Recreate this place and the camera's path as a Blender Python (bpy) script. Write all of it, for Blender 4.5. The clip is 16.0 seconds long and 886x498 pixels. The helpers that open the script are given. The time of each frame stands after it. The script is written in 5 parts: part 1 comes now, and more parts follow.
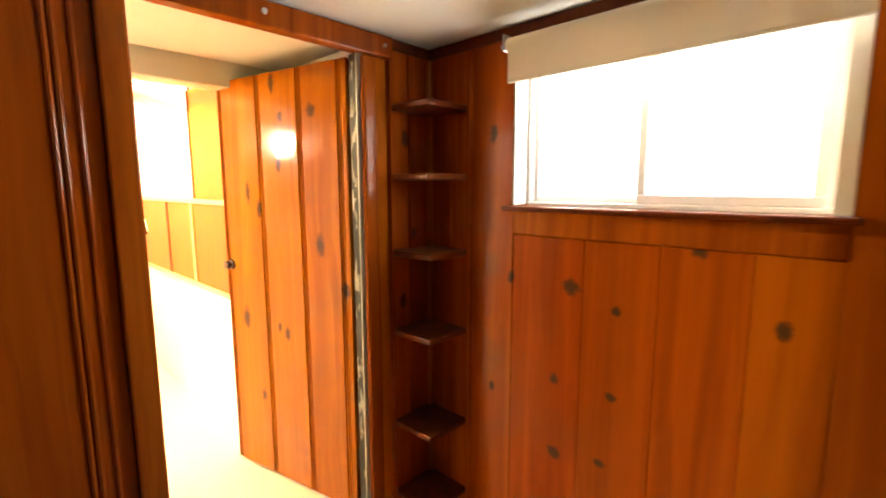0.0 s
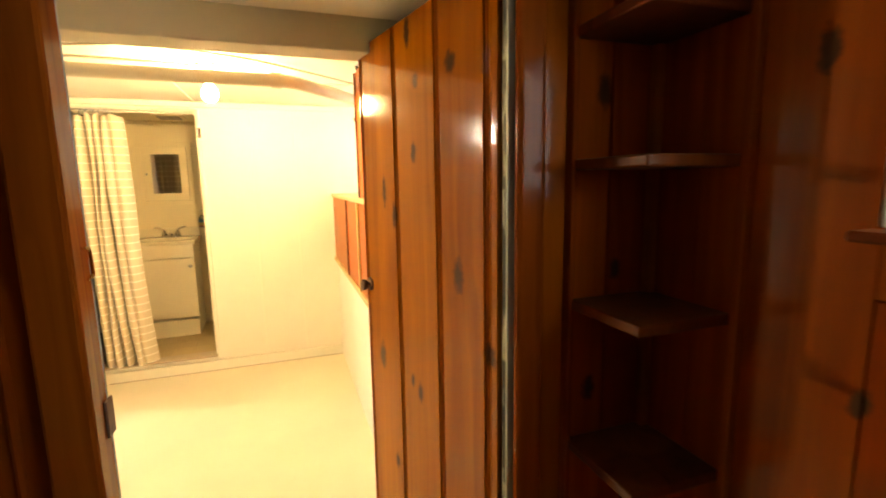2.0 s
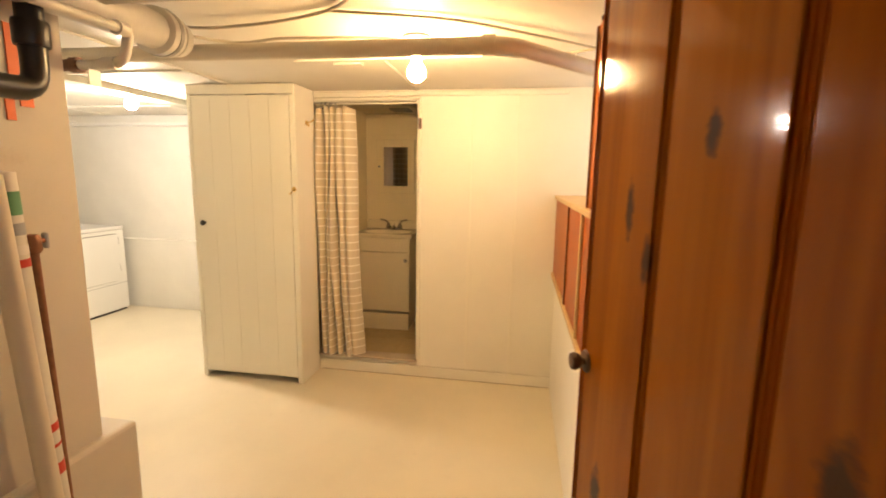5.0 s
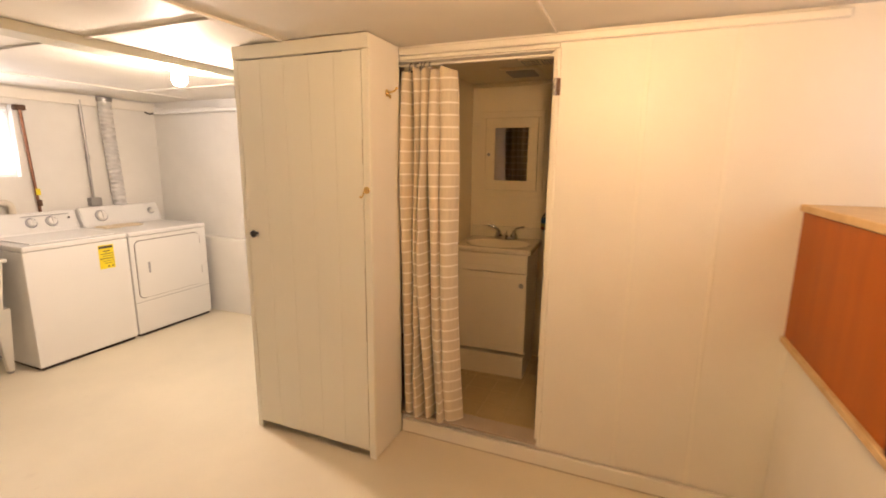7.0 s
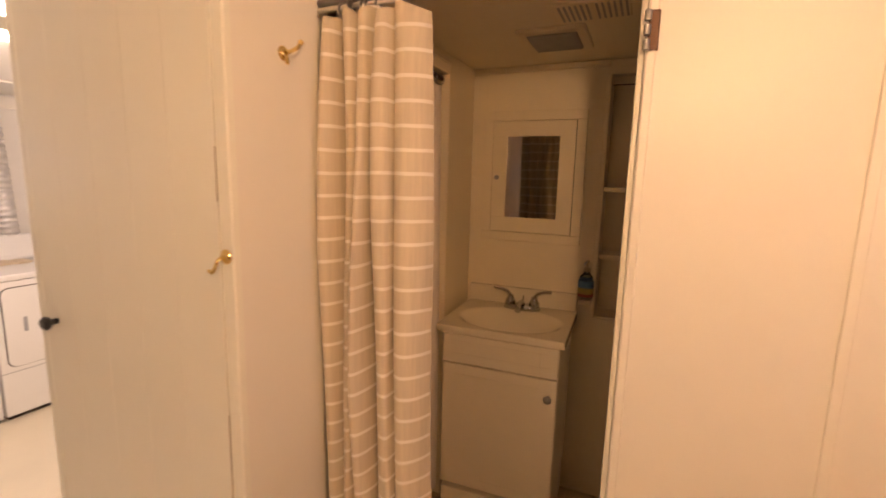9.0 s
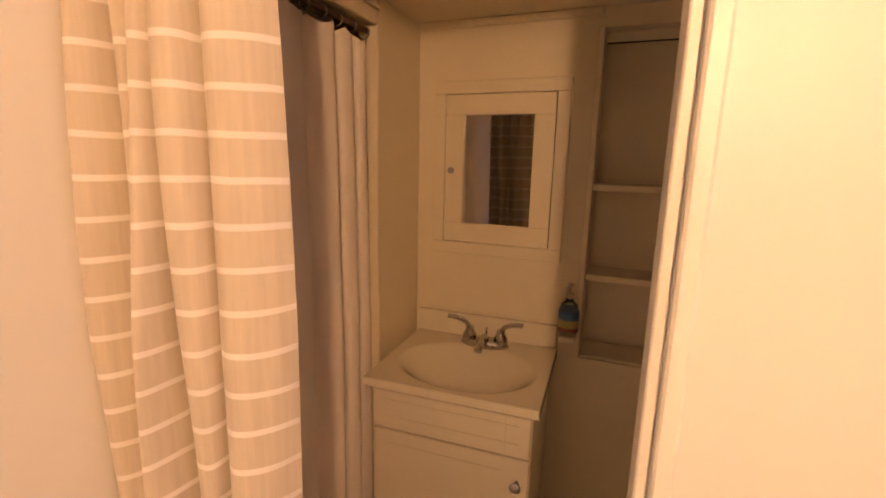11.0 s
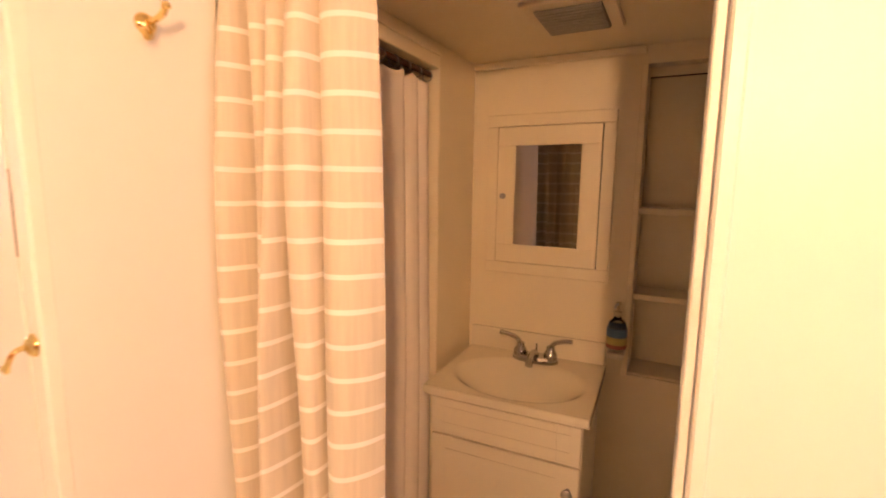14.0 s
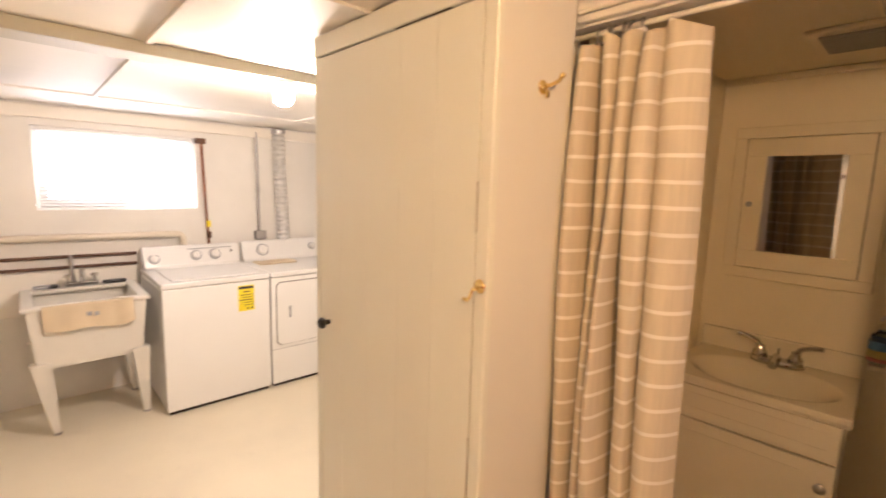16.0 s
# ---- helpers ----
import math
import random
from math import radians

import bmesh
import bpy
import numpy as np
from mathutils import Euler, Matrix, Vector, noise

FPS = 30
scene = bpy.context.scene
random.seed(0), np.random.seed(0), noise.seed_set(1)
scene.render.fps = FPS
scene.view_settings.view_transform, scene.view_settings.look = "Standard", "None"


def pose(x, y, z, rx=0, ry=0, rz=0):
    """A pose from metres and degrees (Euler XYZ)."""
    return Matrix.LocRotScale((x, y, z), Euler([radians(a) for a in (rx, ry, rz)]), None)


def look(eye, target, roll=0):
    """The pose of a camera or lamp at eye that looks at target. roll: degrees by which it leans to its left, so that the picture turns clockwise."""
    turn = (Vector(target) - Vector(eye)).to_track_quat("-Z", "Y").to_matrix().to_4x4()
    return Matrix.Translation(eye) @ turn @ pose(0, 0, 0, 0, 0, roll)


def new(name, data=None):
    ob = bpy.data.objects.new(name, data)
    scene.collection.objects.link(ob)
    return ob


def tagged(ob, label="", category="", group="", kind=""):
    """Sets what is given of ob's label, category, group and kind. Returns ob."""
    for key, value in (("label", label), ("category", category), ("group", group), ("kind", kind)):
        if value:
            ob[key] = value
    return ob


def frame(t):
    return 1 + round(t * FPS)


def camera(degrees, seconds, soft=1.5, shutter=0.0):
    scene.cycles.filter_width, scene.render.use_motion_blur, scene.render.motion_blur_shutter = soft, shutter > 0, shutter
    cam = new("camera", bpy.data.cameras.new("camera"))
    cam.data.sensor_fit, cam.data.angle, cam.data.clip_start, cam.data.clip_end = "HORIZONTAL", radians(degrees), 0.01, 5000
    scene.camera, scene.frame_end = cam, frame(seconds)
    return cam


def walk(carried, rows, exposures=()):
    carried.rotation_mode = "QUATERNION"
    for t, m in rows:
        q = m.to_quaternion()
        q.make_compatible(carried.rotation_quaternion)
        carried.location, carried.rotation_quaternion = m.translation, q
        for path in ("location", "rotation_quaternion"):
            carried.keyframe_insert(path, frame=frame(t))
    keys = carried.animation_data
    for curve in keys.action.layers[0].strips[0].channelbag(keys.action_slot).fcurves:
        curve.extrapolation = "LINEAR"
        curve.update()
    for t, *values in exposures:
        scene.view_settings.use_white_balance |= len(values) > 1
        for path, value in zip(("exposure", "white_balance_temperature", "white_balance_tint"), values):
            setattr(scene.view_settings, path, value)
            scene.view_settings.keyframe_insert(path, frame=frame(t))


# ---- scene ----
# ---- camera and walk ----
cam = camera(88.5, 16.0, soft=1.8, shutter=0.5)
PATH = [
    (0, (-1.151, 1.06, 1.396), (-2.517, 2.495, 1.126), -0.1),
    (0.5, (-1.274, 1.253, 1.408), (-2.809, 2.5, 1.113), -0.9),
    (1, (-1.432, 1.403, 1.409), (-3.102, 2.458, 1.098), -1.2),
    (1.5, (-1.573, 1.526, 1.41), (-3.356, 2.379, 1.105), -1.1),
    (2, (-1.709, 1.645, 1.404), (-3.58, 2.288, 1.112), -1.0),
    (2.5, (-1.844, 1.661, 1.42), (-3.758, 2.151, 1.11), -1.2),
    (3, (-1.977, 1.703, 1.432), (-3.927, 2.026, 1.126), -0.5),
    (3.5, (-2.079, 1.726, 1.438), (-4.049, 1.893, 1.139), 0.2),
    (4, (-2.175, 1.768, 1.448), (-4.153, 1.758, 1.153), 0.6),
    (4.5, (-2.263, 1.788, 1.441), (-4.233, 1.61, 1.141), 0.7),
    (5, (-2.385, 1.77, 1.43), (-4.334, 1.447, 1.118), 1.0),
    (5.2, (-2.45, 1.75, 1.442), (-4.387, 1.375, 1.111), 1.0),
    (7.3, (-3.576, 1.352, 1.47), (-5.378, 0.57, 1.097), 0.6),
    (7.5, (-3.695, 1.305, 1.473), (-5.491, 0.507, 1.105), 0.6),
    (8, (-4.004, 1.229, 1.493), (-5.785, 0.389, 1.147), 0.4),
    (8.5, (-4.26, 1.17, 1.494), (-6.044, 0.324, 1.178), 0.7),
    (9, (-4.484, 1.112, 1.51), (-6.29, 0.311, 1.198), 1.4),
    (9.5, (-4.653, 1.081, 1.515), (-6.474, 0.316, 1.204), 1.6),
    (10, (-4.816, 1.063, 1.528), (-6.646, 0.33, 1.187), 1.6),
    (12.5, (-5.067, 1.027, 1.552), (-6.875, 0.281, 1.134), 0.7),
    (13, (-5.032, 1.037, 1.555), (-6.832, 0.254, 1.173), 0.6),
    (13.5, (-4.965, 1.044, 1.556), (-6.757, 0.223, 1.218), 0.5),
    (14, (-4.884, 1.052, 1.546), (-6.649, 0.152, 1.273), 0.8),
    (14.5, (-4.795, 1.042, 1.556), (-6.502, 0.033, 1.298), 1.2),
    (15, (-4.686, 1.019, 1.549), (-6.306, -0.13, 1.31), 1.2),
    (15.5, (-4.556, 1.007, 1.548), (-6.051, -0.298, 1.301), 1.4),
    (16, (-4.434, 0.976, 1.548), (-5.784, -0.474, 1.274), 1.7),
]
EXPOSURES = [(0.0, 1.55, 7350, 10), (0.5, 0.9, 7300, 8), (1.0, 0.42, 7350, 4), (2.0, -0.08, 7300, -2), (3.5, -0.52, 7250, 2), (5.0, -1.14, 7000, 12), (7.5, -1.46, 6800, 26), (8.5, -1.45, 6800, 32), (9.0, -1.58, 6850, 34), (10.0, -1.53, 6900, 36), (12.5, -0.74, 7000, 42), (14.0, -0.74, 6800, 38), (15.0, -1.02, 6500, 30), (15.5, -1.08, 6350, 28), (16.0, -1.33, 6350, 24)]
walk(cam, [(t, look(eye, target, roll)) for t, eye, target, roll in PATH], EXPOSURES)

# ---- world and light ----
world = bpy.data.worlds.new("sky")
scene.world = world
world.use_nodes = True
wn = world.node_tree.nodes
sky = wn.new("ShaderNodeTexSky")
sky.sky_type, sky.sun_disc = "NISHITA", False
sky.sun_elevation, sky.sun_rotation = radians(40), radians(200)
world.node_tree.links.new(sky.outputs[0], wn["Background"].inputs[0])
wn["Background"].inputs[1].default_value = 0.1

sun_data = bpy.data.lights.new("sun", "SUN")
sun_data.energy, sun_data.angle, sun_data.color = 1.0, radians(12), (1.0, 0.95, 0.88)
sun = new("sun", sun_data)
sun.matrix_world = look((0, 0, 10), (-3, 3, 4))


def window_light(name, eye, target, width, height, watts, color):
    """Daylight through a window's opening."""
    data = bpy.data.lights.new(name, "AREA")
    data.shape, data.size, data.size_y, data.energy, data.color = "RECTANGLE", width, height, watts, color
    ob = new(name, data)
    ob.matrix_world = look(eye, target)
    return ob


BULB = 1350.0
window_light("daylight_pine_window", (-1.65, 2.575, 1.58), (-1.65, 1.5, 1.45), 0.8, 0.4, 3.4, (0.93, 0.97, 1.0))
window_light("daylight_laundry_window", (-4.98, -3.06, 1.58), (-4.98, -2.0, 1.5), 0.85, 0.45, 38, (0.97, 0.98, 1.0))
window_light("daylight_alcove_window", (-4.8, 2.46, 1.66), (-4.8, 1.4, 1.5), 1.1, 0.5, 4, (0.88, 0.92, 1.0))


# ---- materials ----
class Nodes:
    """Short hand for a node material."""

    def __init__(self, name):
        self.mat = bpy.data.materials.new(name)
        self.mat.use_nodes = True
        self.tree = self.mat.node_tree
        self.bsdf = self.tree.nodes["Principled BSDF"]

    def add(self, kind, **values):
        node = self.tree.nodes.new("ShaderNode" + kind)
        for key, value in values.items():
            key = key.replace("_", " ") if key not in node.bl_rna.properties else key
            if key in node.bl_rna.properties:
                setattr(node, key, value)
            else:
                self.put(node.inputs[key[0].upper() + key[1:]], value)
        return node

    def put(self, socket, value):
        if hasattr(value, "is_output"):
            self.tree.links.new(value, socket)
        elif isinstance(value, bpy.types.Node):
            self.tree.links.new(value.outputs[0], socket)
        else:
            socket.default_value = value

    def math(self, op, a, b=0.0, c=0.0):
        node = self.tree.nodes.new("ShaderNodeMath")
        node.operation = op
        for i, v in enumerate((a, b, c)):
            self.put(node.inputs[i], v)
        return node.outputs[0]

    def vec(self, op, a, b=(0, 0, 0)):
        node = self.tree.nodes.new("ShaderNodeVectorMath")
        node.operation = op
        self.put(node.inputs[0], a)
        self.put(node.inputs[1], b)
        return node.outputs["Value"] if op == "LENGTH" else node.outputs["Vector"]

    def ramp(self, value, low, high, c0, c1):
        node = self.tree.nodes.new("ShaderNodeValToRGB")
        el = node.color_ramp.elements
        el[0].position, el[1].position = low, high
        el[0].color, el[1].color = (*c0, 1), (*c1, 1)
        self.put(node.inputs[0], value)
        return node.outputs[0]

    def mix(self, factor, a, b, blend="MIX"):
        node = self.tree.nodes.new("ShaderNodeMix")
        node.data_type, node.blend_type = "RGBA", blend
        self.put(node.inputs[0], factor)
        for socket, v in ((node.inputs[6], a), (node.inputs[7], b)):
            self.put(socket, (*v, 1) if isinstance(v, tuple) and len(v) == 3 else v)
        return node.outputs[2]

    def noise(self, vector, scale, detail=4.0, rough=0.55, distortion=0.0):
        node = self.tree.nodes.new("ShaderNodeTexNoise")
        self.put(node.inputs["Vector"], vector)
        for key, v in (("Scale", scale), ("Detail", detail), ("Roughness", rough), ("Distortion", distortion)):
            node.inputs[key].default_value = v
        return node.outputs[0]

    def position(self):
        return self.tree.nodes.new("ShaderNodeNewGeometry").outputs["Position"]

    def chance(self):
        return self.tree.nodes.new("ShaderNodeObjectInfo").outputs["Random"]

    def bump(self, height, strength, distance=0.002):
        node = self.tree.nodes.new("ShaderNodeBump")
        node.inputs["Strength"].default_value, node.inputs["Distance"].default_value = strength, distance
        self.put(node.inputs["Height"], height)
        self.put(self.bsdf.inputs["Normal"], node)

    def set(self, **values):
        for key, v in values.items():
            self.put(self.bsdf.inputs[key.replace("_", " ")], (*v, 1) if isinstance(v, tuple) and len(v) == 3 else v)
        return self.mat


def paint(name, color, rough=0.5, mottle=0.06, bumps=0.15, dirt=None, size=60.0):
    """Brushed or rolled paint with faint mottling and relief."""
    n = Nodes(name)
    p = n.position()
    broad, fine = n.noise(p, 2.2, 5), n.noise(p, size, 3)
    dark = tuple(c * (1 - 2 * mottle) for c in color)
    col = n.ramp(broad, 0.3, 0.7, dark, color)
    if dirt:
        spots = n.ramp(n.noise(p, 9.0, 8, 0.7), 0.62, 0.78, (0, 0, 0), (1, 1, 1))
        col = n.mix(n.math("MULTIPLY", spots, 0.35), col, dirt)
    n.bump(n.math("ADD", n.math("MULTIPLY", broad, 0.6), n.math("MULTIPLY", fine, 0.5)), bumps)
    r = n.math("ADD", rough - 0.06, n.math("MULTIPLY", fine, 0.12))
    return n.set(Base_Color=col, Roughness=r)


def plain(name, color, rough=0.4, metal=0.0, grain=0.08, size=40.0):
    n = Nodes(name)
    f = n.noise(n.position(), size, 4)
    col = n.ramp(f, 0.25, 0.75, tuple(c * (1 - grain) for c in color), color)
    return n.set(Base_Color=col, Roughness=n.math("ADD", rough - 0.05, n.math("MULTIPLY", f, 0.1)), Metallic=metal)


def pine(name, light, dark, knots=(), rough=0.3, stray=True):
    """Varnished knotty pine with upright grain; knots are places (x, y, z, width, height)."""
    n = Nodes(name)
    rnd = n.chance()
    comb = n.tree.nodes.new("ShaderNodeCombineXYZ")
    for i, k in enumerate((17.0, 23.0, 41.0)):
        n.put(comb.inputs[i], n.math("MULTIPLY", rnd, k))
    p = n.vec("ADD", n.position(), comb.outputs[0])
    warp = n.noise(n.vec("MULTIPLY", p, (5, 5, 1.2)), 1.0, 3)
    wave = n.vec("ADD", n.vec("MULTIPLY", p, (13, 13, 0.55)), n.mix(1.0, (0, 0, 0), warp))
    broad = n.noise(wave, 1.0, 5, 0.5, 1.2)
    fine = n.noise(n.vec("MULTIPLY", p, (110, 110, 2.2)), 1.0, 3, 0.6)
    col = n.ramp(broad, 0.26, 0.74, dark, light)
    col = n.mix(n.math("MULTIPLY", fine, 0.22), col, tuple(c * 0.55 for c in dark))
    tone = n.math("ADD", 0.88, n.math("MULTIPLY", rnd, 0.24))
    hue = n.tree.nodes.new("ShaderNodeHueSaturation")
    n.put(hue.inputs["Value"], tone)
    n.put(hue.inputs["Hue"], n.math("ADD", 0.492, n.math("MULTIPLY", rnd, 0.014)))
    n.put(hue.inputs["Color"], col)
    col = hue.outputs[0]
    wob = n.noise(n.position(), 55.0, 3)
    total = None
    for x, y, z, w, h in knots:
        w, h = w * 1.5, h * 1.5
        d = n.vec("LENGTH", n.vec("MULTIPLY", n.vec("SUBTRACT", n.position(), (x, y, z)), (1 / w, 1 / w, 1 / h)))
        d = n.math("ADD", d, n.math("MULTIPLY", n.math("SUBTRACT", wob, 0.5), 1.1))
        total = d if total is None else n.math("MINIMUM", total, d)
    if stray:
        v = n.tree.nodes.new("ShaderNodeTexVoronoi")
        n.put(v.inputs["Vector"], n.vec("MULTIPLY", p, (5.0, 5.0, 3.0)))
        v.inputs["Scale"].default_value = 1.0
        d = n.math("MULTIPLY", v.outputs["Distance"], 9.0)
        d = n.math("ADD", d, n.math("MULTIPLY", n.math("SUBTRACT", wob, 0.5), 0.9))
        total = d if total is None else n.math("MINIMUM", total, d)
    if total is not None:
        halo = n.ramp(total, 0.55, 2.3, (1, 1, 1), (0, 0, 0))
        core = n.ramp(total, 0.45, 1.15, (1, 1, 1), (0, 0, 0))
        col = n.mix(n.math("MULTIPLY", halo, 0.45), col, tuple(c * 0.5 for c in dark))
        col = n.mix(n.math("MULTIPLY", core, 0.85), col, (0.05, 0.026, 0.014))
    ripple = n.noise(n.vec("MULTIPLY", n.position(), (22, 22, 95)), 1.0, 2)
    n.bump(n.math("ADD", n.math("MULTIPLY", fine, 0.12), n.math("ADD", n.math("MULTIPLY", broad, 0.12), n.math("MULTIPLY", ripple, 1.0))), 0.22, 0.0012)
    n.put(n.bsdf.inputs["Coat Normal"], n.tree.nodes["Bump"])
    n.put(n.bsdf.inputs["Coat Weight"], 0.16)
    n.put(n.bsdf.inputs["Specular IOR Level"], 0.04)
    n.put(n.bsdf.inputs["Coat Roughness"], 0.05)
    return n.set(Base_Color=col, Roughness=n.math("ADD", rough - 0.06, n.math("MULTIPLY", broad, 0.12)))


def patched(name, color, dark):
    """Old paint worn off in tall patches."""
    n = Nodes(name)
    p = n.position()
    spots = n.ramp(n.noise(n.vec("MULTIPLY", p, (30, 30, 11)), 1.0, 4, 0.6, 0.6), 0.40, 0.45, (0, 0, 0), (1, 1, 1))
    col = n.mix(spots, color, dark)
    n.bump(spots, 0.4)
    n.put(n.bsdf.inputs["Specular IOR Level"], 0.15)
    return n.set(Base_Color=col, Roughness=0.6)


def glow(name, color, strength):
    n = Nodes(name)
    n.put(n.bsdf.inputs["Emission Color"], (*color, 1))
    n.put(n.bsdf.inputs["Emission Strength"], strength)
    return n.set(Base_Color=color, Roughness=0.6)


def glass(name, rough=0.02, color=(1, 1, 1)):
    n = Nodes(name)
    n.put(n.bsdf.inputs["Transmission Weight"], 1.0)
    return n.set(Base_Color=color, Roughness=rough, IOR=1.45)


def striped_cloth(name, base, line, step, width):
    """Woven cloth with thin pale cross stripes, step metres apart."""
    n = Nodes(name)
    p = n.position()
    z = n.tree.nodes.new("ShaderNodeSeparateXYZ")
    n.put(z.inputs[0], p)
    wob = n.math("MULTIPLY", n.noise(p, 6.0, 2), 0.012)
    f = n.math("FRACT", n.math("DIVIDE", n.math("ADD", z.outputs[2], wob), step))
    dist = n.math("ABSOLUTE", n.math("SUBTRACT", f, 0.5))
    stripe = n.ramp(dist, width / step / 2, width / step / 2 + 0.03, (1, 1, 1), (0, 0, 0))
    weave = n.noise(n.vec("MULTIPLY", p, (600, 600, 600)), 1.0, 2)
    slub = n.noise(n.vec("MULTIPLY", p, (120, 120, 6)), 1.0, 3)
    col = n.ramp(slub, 0.3, 0.7, tuple(c * 0.88 for c in base), base)
    col = n.mix(n.math("MULTIPLY", stripe, 0.8), col, line)
    n.bump(n.math("ADD", weave, n.math("MULTIPLY", stripe, 0.6)), 0.2, 0.001)
    n.put(n.bsdf.inputs["Sheen Weight"], 0.3)
    return n.set(Base_Color=col, Roughness=0.85)


DOOR_ROOT, DOOR_TIP = Vector((-2.652, 2.126, 0)), Vector((-3.457, 1.949, 0))
DOOR_WAY = (DOOR_TIP - DOOR_ROOT).normalized()



def on_door(u, z, w, h):
    q = DOOR_ROOT + DOOR_WAY * (u * 1.06)
    q = q + Vector((-DOOR_WAY.y, DOOR_WAY.x, 0)).normalized() * 0.026
    return (q.x, q.y, z, w * 0.95, h * 1.15)


M_DOOR = pine("pine_door", (0.37, 0.108, 0.007), (0.22, 0.050, 0.003), [on_door(*k) for k in (
    (0.183, 1.705, 0.022, 0.018), (0.403, 1.838, 0.013, 0.03), (0.36, 1.693, 0.014, 0.016), (0.38, 1.493, 0.013, 0.022),
    (0.585, 1.376, 0.012, 0.035), (0.515, 1.298, 0.014, 0.028), (0.158, 1.156, 0.02, 0.032), (0.641, 0.775, 0.02, 0.035),
    (0.371, 0.739, 0.013, 0.022), (0.03, 0.979, 0.02, 0.022), (0.42, 0.76, 0.01, 0.016), (0.55, 0.4, 0.013, 0.02))], rough=0.13, stray=False)
M_PINE = pine("pine_boards", (0.35, 0.077, 0.007), (0.21, 0.038, 0.004), [
    (-1.867, 2.43, 1.065, 0.026, 0.022), (-1.711, 2.43, 1.01, 0.012, 0.012), (-1.919, 2.43, 0.729, 0.013, 0.015),
    (-1.715, 2.43, 0.727, 0.014, 0.012), (-1.289, 2.43, 1.039, 0.014, 0.02), (-1.91, 2.43, 0.455, 0.02, 0.018),
    (-1.742, 2.43, 0.486, 0.016, 0.012), (-1.488, 2.43, 1.219, 0.018, 0.014), (-2.107, 2.43, 1.067, 0.012, 0.02),
    (-2.194, 2.43, 1.589, 0.014, 0.028), (-2.191, 2.43, 0.616, 0.01, 0.014), (-2.53, 2.292, 1.583, 0.014, 0.028),
    (-2.53, 2.332, 1.207, 0.012, 0.02), (-2.53, 2.271, 0.935, 0.014, 0.025), (-2.51, 1.325, 1.05, 0.012, 0.02)], rough=0.18, stray=False)
M_PINE_TRIM = pine("pine_trim", (0.36, 0.09, 0.010), (0.18, 0.034, 0.004), rough=0.17, stray=False)
M_SHELF = pine("dark_pine_shelf", (0.15, 0.036, 0.007), (0.07, 0.015, 0.004), rough=0.3, stray=False)
M_HARDBOARD = pine("orange_hardboard", (0.40, 0.10, 0.016), (0.31, 0.07, 0.010), rough=0.4, stray=False)
M_LIGHTWOOD = pine("pale_wood_strip", (0.68, 0.50, 0.27), (0.55, 0.37, 0.18), rough=0.4, stray=False)
M_JAMB = paint("worn_jamb_paint", (0.55, 0.46, 0.36), 0.5, 0.15, 0.2, (0.12, 0.08, 0.05))
M_WHITE = paint("white_wall_paint", (0.86, 0.83, 0.76), 0.42, 0.03, 0.18)
M_CEIL = paint("white_ceiling_paint", (0.84, 0.80, 0.72), 0.6, 0.04, 0.15)
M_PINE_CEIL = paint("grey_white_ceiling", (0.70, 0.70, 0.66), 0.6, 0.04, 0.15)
M_BLOCK = paint("white_masonry_paint", (0.80, 0.78, 0.73), 0.55, 0.05, 0.5, None, 25.0)
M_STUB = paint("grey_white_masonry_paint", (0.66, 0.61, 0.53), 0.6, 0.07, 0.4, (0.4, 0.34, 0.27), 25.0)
M_CREAM = paint("cream_cabinet_paint", (0.885, 0.875, 0.775), 0.42, 0.015, 0.12)
M_TRIM = paint("white_trim_paint", (0.87, 0.84, 0.76), 0.38, 0.02, 0.1)
M_BATH = paint("bathroom_paint", (0.88, 0.78, 0.57), 0.32, 0.03, 0.03)
M_FLOOR = paint("cream_floor_paint", (0.78, 0.71, 0.56), 0.38, 0.045, 0.12, (0.55, 0.47, 0.34), 90.0)
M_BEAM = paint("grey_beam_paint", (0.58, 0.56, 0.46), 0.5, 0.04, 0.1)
M_EDGE = paint("grey_white_edge_paint", (0.42, 0.42, 0.38), 0.5, 0.1, 0.2, (0.15, 0.12, 0.1))
M_CLUTTER = patched("patched_jamb_paint", (0.22, 0.21, 0.17), (0.015, 0.014, 0.012))
M_GAP = plain("dark_gap", (0.03, 0.022, 0.015), 0.8)
M_TILE = paint("vinyl_tile", (0.50, 0.38, 0.20), 0.4, 0.12, 0.15, (0.3, 0.2, 0.1), 70.0)
M_GROUT = plain("vinyl_joint", (0.53, 0.41, 0.23), 0.6)
M_VANITY = paint("white_laminate", (0.80, 0.72, 0.56), 0.3, 0.015, 0.03)
M_MARBLE = paint("cultured_marble", (0.86, 0.78, 0.60), 0.10, 0.04, 0.02)
M_ENAMEL = paint("white_appliance_enamel", (0.82, 0.82, 0.80), 0.22, 0.015, 0.02)
M_PLASTIC = paint("white_plastic", (0.78, 0.77, 0.74), 0.35, 0.02, 0.03)
M_TUB = paint("worn_white_plastic", (0.74, 0.72, 0.66), 0.45, 0.05, 0.06, (0.42, 0.36, 0.27))
M_CHROME = plain("chrome", (0.58, 0.57, 0.56), 0.10, 1.0)
M_STEEL = plain("grey_steel", (0.42, 0.41, 0.40), 0.4, 1.0)
M_FOIL = plain("aluminium_foil_duct", (0.82, 0.82, 0.81), 0.36, 0.9)
M_BRASS = plain("polished_brass", (0.86, 0.66, 0.28), 0.2, 1.0)
M_RUST = plain("rusty_hinge_steel", (0.16, 0.09, 0.06), 0.55, 0.7, 0.4)
